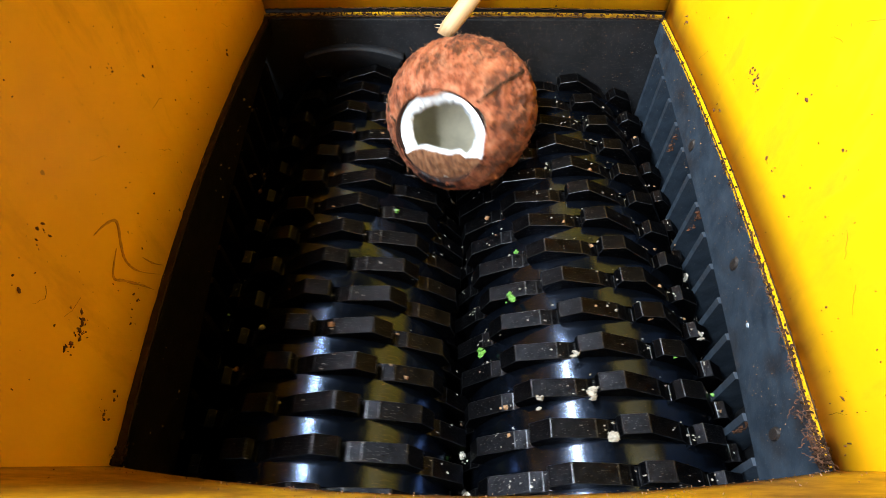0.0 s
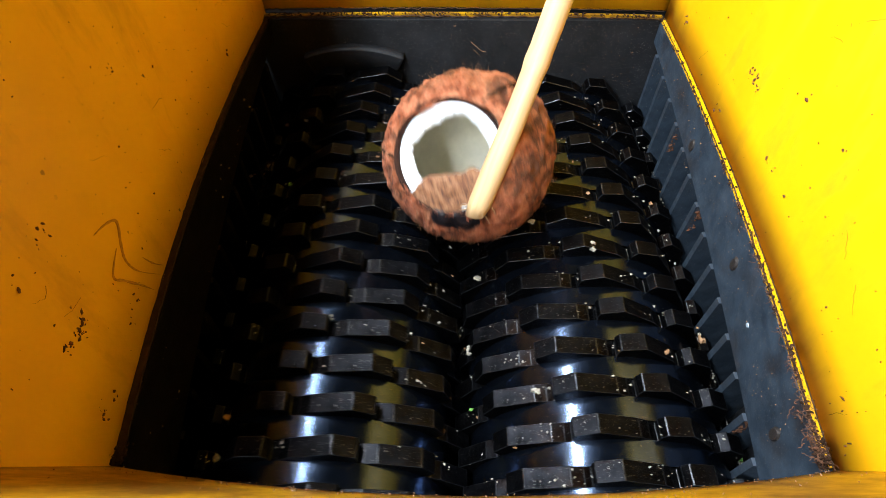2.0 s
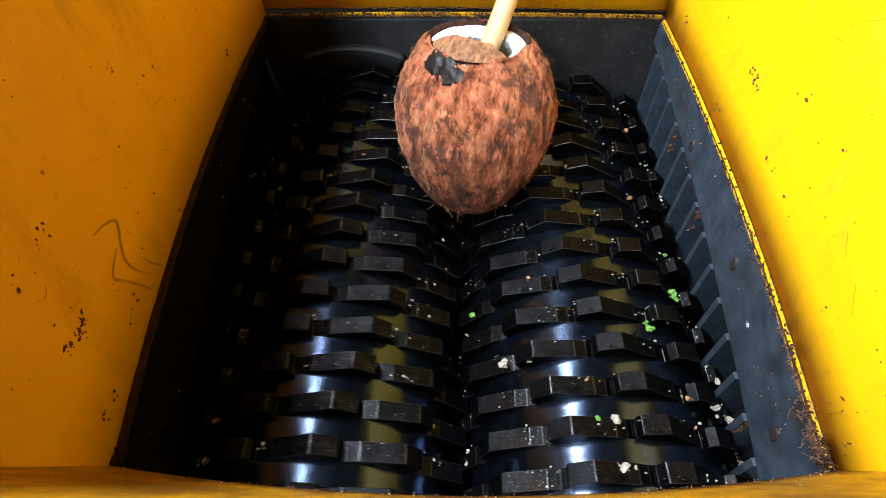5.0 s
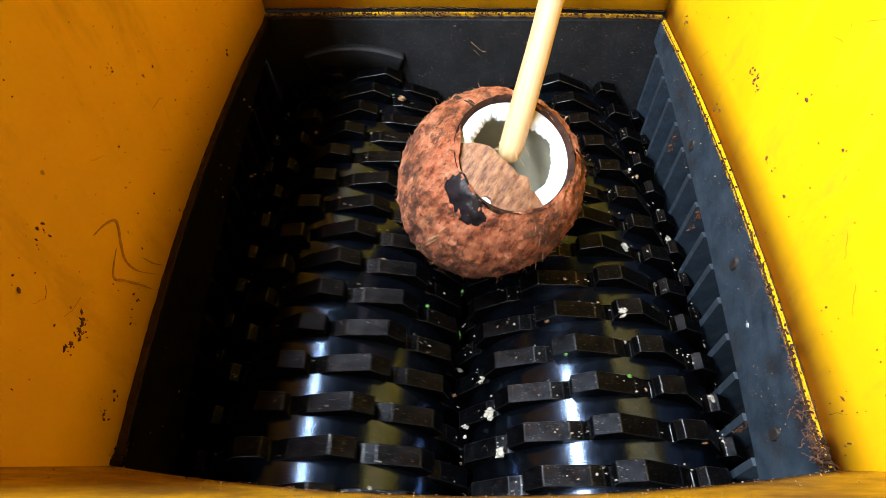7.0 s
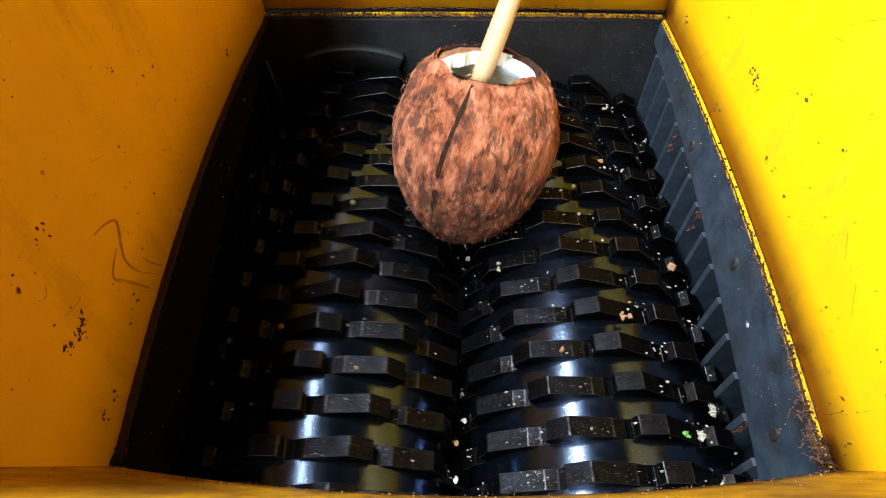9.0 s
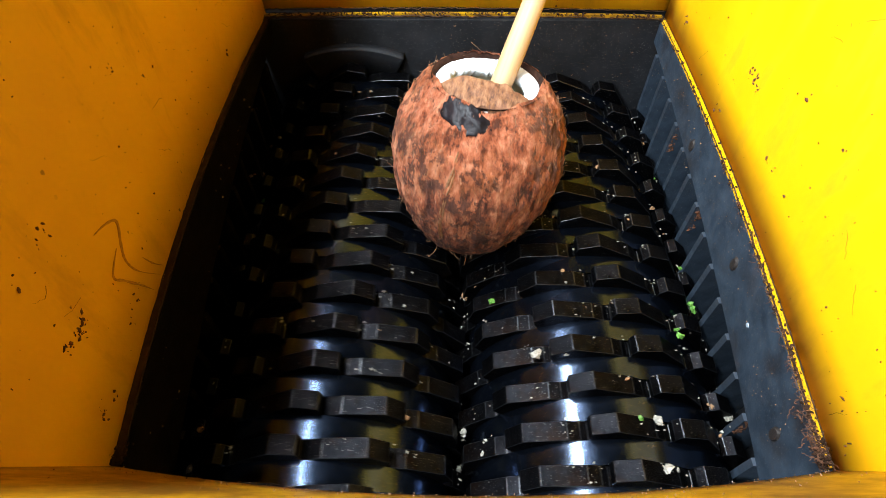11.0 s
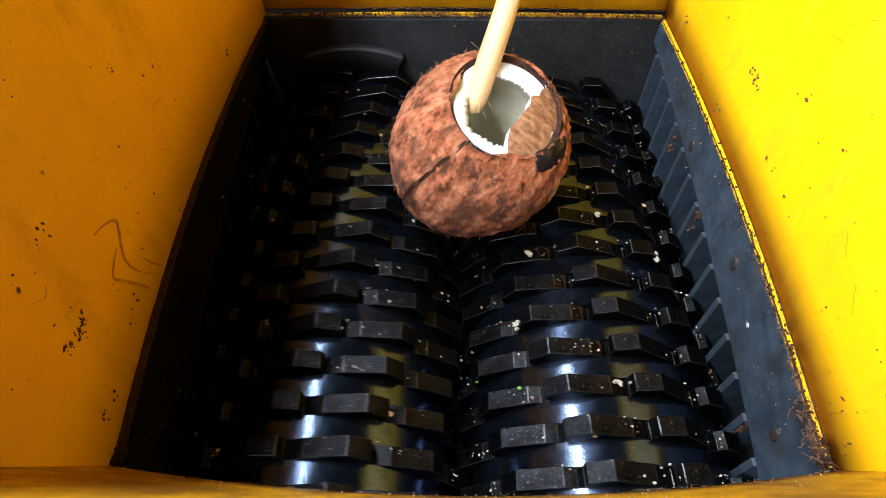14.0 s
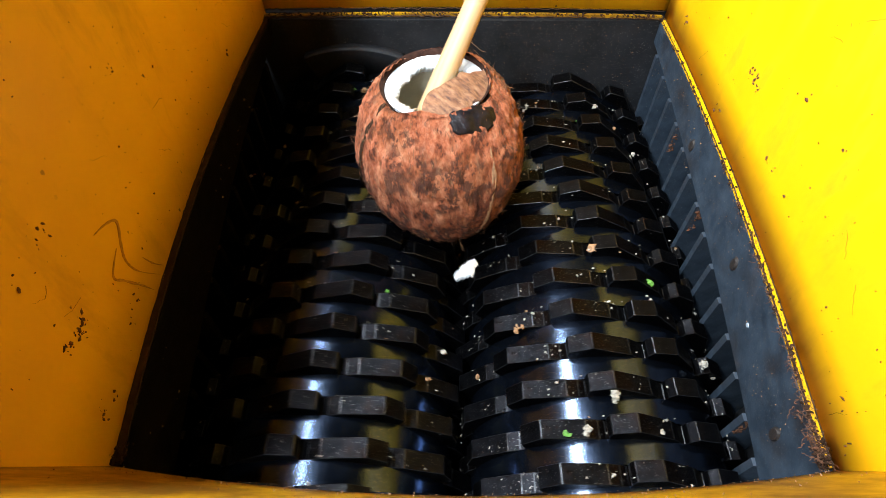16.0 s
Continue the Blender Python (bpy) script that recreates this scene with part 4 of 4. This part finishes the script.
STICK_ROWS = [
    (0, pose(-0.0154, 0.4188, 0.1548, -39.9, 30.6, -23.0)),
    (0.2, pose(-0.0130, 0.3833, 0.1758, -39.5, 27.6, -20.9)),
    (0.5, pose(-0.0117, 0.3686, 0.1761, -38.8, 22.4, -17.0)),
    (0.8, pose(-0.0137, 0.3539, 0.1777, -38.8, 21.9, -16.7)),
    (1, pose(-0.0169, 0.3424, 0.1793, -38.5, 19.9, -15.2)),
    (1.2, pose(0.0063, 0.3595, 0.1916, -38.9, 23.2, -17.6)),
    (1.4, pose(-0.0008, 0.3711, 0.1796, -39.3, 26.9, -20.3)),
    (1.5, pose(0.0098, 0.3459, 0.1700, -38.4, 19.3, -14.7)),
    (1.6, pose(-0.0046, 0.2904, 0.1844, -38.3, 18.0, -13.7)),
    (1.8, pose(0.0031, 0.2264, 0.1496, -38.5, 16.0, -12.4)),
    (2, pose(0.0053, 0.2250, 0.1560, -38.4, 15.8, -12.2)),
    (2.2, pose(-0.0239, 0.2904, 0.1957, -39.0, 24.0, -18.3)),
    (2.4, pose(0.0023, 0.3509, 0.1887, -39.2, 26.2, -19.8)),
    (2.5, pose(-0.0058, 0.3473, 0.1894, -38.1, 16.0, -12.2)),
    (2.6, pose(-0.0279, 0.3413, 0.1898, -38.7, 20.9, -16.0)),
    (2.8, pose(0.0043, 0.2276, 0.1648, -38.6, 18.6, -14.3)),
    (3, pose(-0.0065, 0.2852, 0.1842, -38.9, 24.3, -18.4)),
    (3.2, pose(0.0086, 0.3304, 0.1855, -38.3, 18.9, -14.4)),
    (3.5, pose(0.0331, 0.3483, 0.1866, -38.2, 17.6, -13.4)),
    (3.8, pose(0.0184, 0.3522, 0.1814, -38.2, 18.0, -13.7)),
    (4, pose(0.0183, 0.3859, 0.1846, -38.1, 15.5, -11.8)),
    (4.2, pose(0.0171, 0.4268, 0.1713, -39.4, 27.1, -20.5)),
    (4.6, pose(0.0133, 0.3869, 0.1671, -38.6, 21.5, -16.4)),
    (5, pose(0.0108, 0.3427, 0.1740, -38.0, 15.6, -11.9)),
    (5.5, pose(0.0086, 0.3180, 0.1784, -37.9, 13.9, -10.6)),
    (5.9, pose(0.0064, 0.2934, 0.1866, -37.8, 12.7, -9.7)),
    (6.3, pose(0.0040, 0.2705, 0.1960, -37.8, 12.3, -9.4)),
    (6.5, pose(0.0070, 0.3100, 0.1903, -38.2, 17.1, -13.0)),
    (6.7, pose(0.0092, 0.2566, 0.1810, -37.9, 12.2, -9.3)),
    (7, pose(0.0234, 0.2392, 0.1906, -37.8, 10.1, -7.7)),
    (7.3, pose(0.0137, 0.2555, 0.1909, -37.8, 10.8, -8.2)),
    (7.5, pose(0.0237, 0.2671, 0.1946, -37.7, 10.4, -7.9)),
    (7.7, pose(0.0140, 0.3439, 0.1826, -38.3, 18.7, -14.2)),
    (7.9, pose(0.0418, 0.3637, 0.1758, -38.0, 15.6, -11.9)),
    (8.1, pose(0.0266, 0.3751, 0.1752, -37.9, 13.8, -10.5)),
    (8.3, pose(0.0336, 0.3589, 0.1670, -38.1, 16.6, -12.7)),
    (8.5, pose(0.0065, 0.3380, 0.1750, -38.0, 15.4, -11.8)),
    (8.7, pose(0.0068, 0.3514, 0.1762, -38.3, 18.6, -14.2)),
    (9, pose(0.0094, 0.3274, 0.1759, -38.0, 15.5, -11.8)),
    (9.2, pose(0.0130, 0.3153, 0.1807, -38.1, 17.0, -12.9)),
    (10, pose(0.0123, 0.3153, 0.1806, -38.0, 15.9, -12.1)),
    (10.7, pose(0.0176, 0.3070, 0.1826, -38.0, 16.0, -12.2)),
    (11.3, pose(0.0224, 0.2924, 0.1885, -38.0, 14.9, -11.3)),
    (11.5, pose(0.0365, 0.3088, 0.1807, -37.8, 12.8, -9.8)),
    (11.7, pose(0.0069, 0.3785, 0.1703, -38.5, 20.5, -15.6)),
    (11.9, pose(0.0444, 0.3289, 0.1821, -38.0, 15.5, -11.8)),
    (12, pose(0.0234, 0.2841, 0.1967, -37.9, 14.6, -11.1)),
    (12.1, pose(0.0216, 0.2866, 0.1946, -37.7, 10.5, -8.0)),
    (12.3, pose(0.0041, 0.3514, 0.1723, -38.1, 15.7, -12.0)),
    (12.5, pose(0.0061, 0.3642, 0.1710, -37.9, 13.9, -10.6)),
    (12.7, pose(0.0222, 0.2644, 0.1807, -37.8, 12.0, -9.2)),
    (12.9, pose(-0.0018, 0.2742, 0.1914, -38.1, 15.8, -12.0)),
    (13, pose(0.0107, 0.2781, 0.1972, -37.9, 13.9, -10.6)),
    (13.1, pose(0.0401, 0.2956, 0.2008, -37.7, 11.1, -8.5)),
    (13.3, pose(0.0367, 0.2660, 0.1884, -37.7, 9.1, -6.9)),
    (13.5, pose(0.0166, 0.3025, 0.1885, -37.8, 13.2, -10.0)),
    (13.7, pose(0.0025, 0.3036, 0.1875, -37.8, 12.3, -9.4)),
    (13.9, pose(-0.0313, 0.2543, 0.1853, -38.6, 19.0, -14.6)),
    (14, pose(0.0029, 0.2792, 0.1930, -37.9, 13.7, -10.4)),
    (14.1, pose(0.0010, 0.2653, 0.1784, -38.1, 15.9, -12.1)),
    (14.3, pose(-0.0141, 0.2807, 0.1815, -38.3, 17.6, -13.4)),
    (14.5, pose(-0.0065, 0.2705, 0.1793, -37.9, 13.0, -10.0)),
    (14.7, pose(-0.0064, 0.2649, 0.1728, -38.4, 18.8, -14.4)),
    (14.8, pose(-0.0013, 0.2879, 0.1819, -38.3, 18.0, -13.7)),
    (15, pose(-0.0054, 0.3231, 0.1815, -38.0, 14.7, -11.2)),
    (15.2, pose(-0.0246, 0.2991, 0.1721, -38.6, 19.7, -15.0)),
    (15.4, pose(-0.0280, 0.2835, 0.1822, -39.0, 23.3, -17.8)),
    (15.5, pose(-0.0351, 0.2750, 0.1802, -38.4, 17.1, -13.1)),
    (15.6, pose(-0.0141, 0.2725, 0.1821, -38.3, 17.8, -13.6)),
    (15.7, pose(-0.0141, 0.2766, 0.1784, -38.1, 14.8, -11.3)),
    (15.9, pose(-0.0212, 0.2870, 0.1768, -38.5, 19.3, -14.7)),
    (16, pose(-0.0279, 0.2943, 0.1727, -38.5, 19.0, -14.5)),
]
SHELL_FALL = [
    (14.7, pose(0.0053, 0.2501, 0.1172, 20, 10, 0)),
    (14.8, pose(0.0077, 0.2367, 0.1260, -40, 10, 20)),
    (15, pose(0.0062, 0.2267, 0.1188, -50, 20, 40)),
    (15.2, pose(0.004, 0.2, 0.02, -90, 20, 60)),
    (15.6, pose(0.004, 0.2, -0.118, 0, 0, 60)),
    (16, pose(0.004, 0.2, -0.118, 0, 0, 60)),
]
FLESH_FALL = [
    (15.6, pose(-0.0050, 0.2403, 0.1101, -30, 0, 0)),
    (15.9, pose(-0.0012, 0.2308, 0.1131, -40, 20, 20)),
    (16, pose(0.0025, 0.2152, 0.1104, -45, 10, 60)),
]
HUSK_FALL = [
    (12.4, pose(-0.0482, 0.2571, 0.1226, 0, 0, 0)),
    (12.5, pose(-0.0545, 0.2434, 0.1312, -40, 30, 40)),
    (12.7, pose(-0.0395, 0.2419, 0.1238, -40, 60, 60)),
    (12.9, pose(0.0, 0.24, 0.03, -90, 60, 60)),
    (13.4, pose(0.01, 0.24, -0.118, 0, 0, 90)),
    (16, pose(0.01, 0.24, -0.118, 0, 0, 90)),
]


# ---- what moves ----
def motions():
    steps = [i * 0.25 for i in range(65)]
    walk(ROTOR_LEFT, [(t, pose(-AXIS, 0, 0, 0, LEFT_PHASE + LEFT_SPEED * t, 0)) for t in steps])
    walk(ROTOR_RIGHT, [(t, pose(AXIS, 0, 0, 0, RIGHT_PHASE - RIGHT_SPEED * t, 0)) for t in steps])
    walk(COCONUT, COCONUT_ROWS)
    walk(STICK, STICK_ROWS)

    def inside(until, offset, first):
        # a piece stays under the husk until it breaks loose
        turn = first.to_3x3().to_4x4()
        return [(t, Matrix.Translation(m @ Vector(offset)) @ turn) for t, m in COCONUT_ROWS if t <= until]

    walk(SHELL_CHIP, inside(14.5, (0.011, 0, -0.070), SHELL_FALL[0][1]) + SHELL_FALL)
    walk(FLESH_CHIP, inside(15.4, (-0.009, 0.008, -0.070), FLESH_FALL[0][1]) + FLESH_FALL)
    walk(HUSK_CHIP, inside(12.1, (-0.004, -0.011, -0.070), HUSK_FALL[0][1]) + HUSK_FALL)


motions()
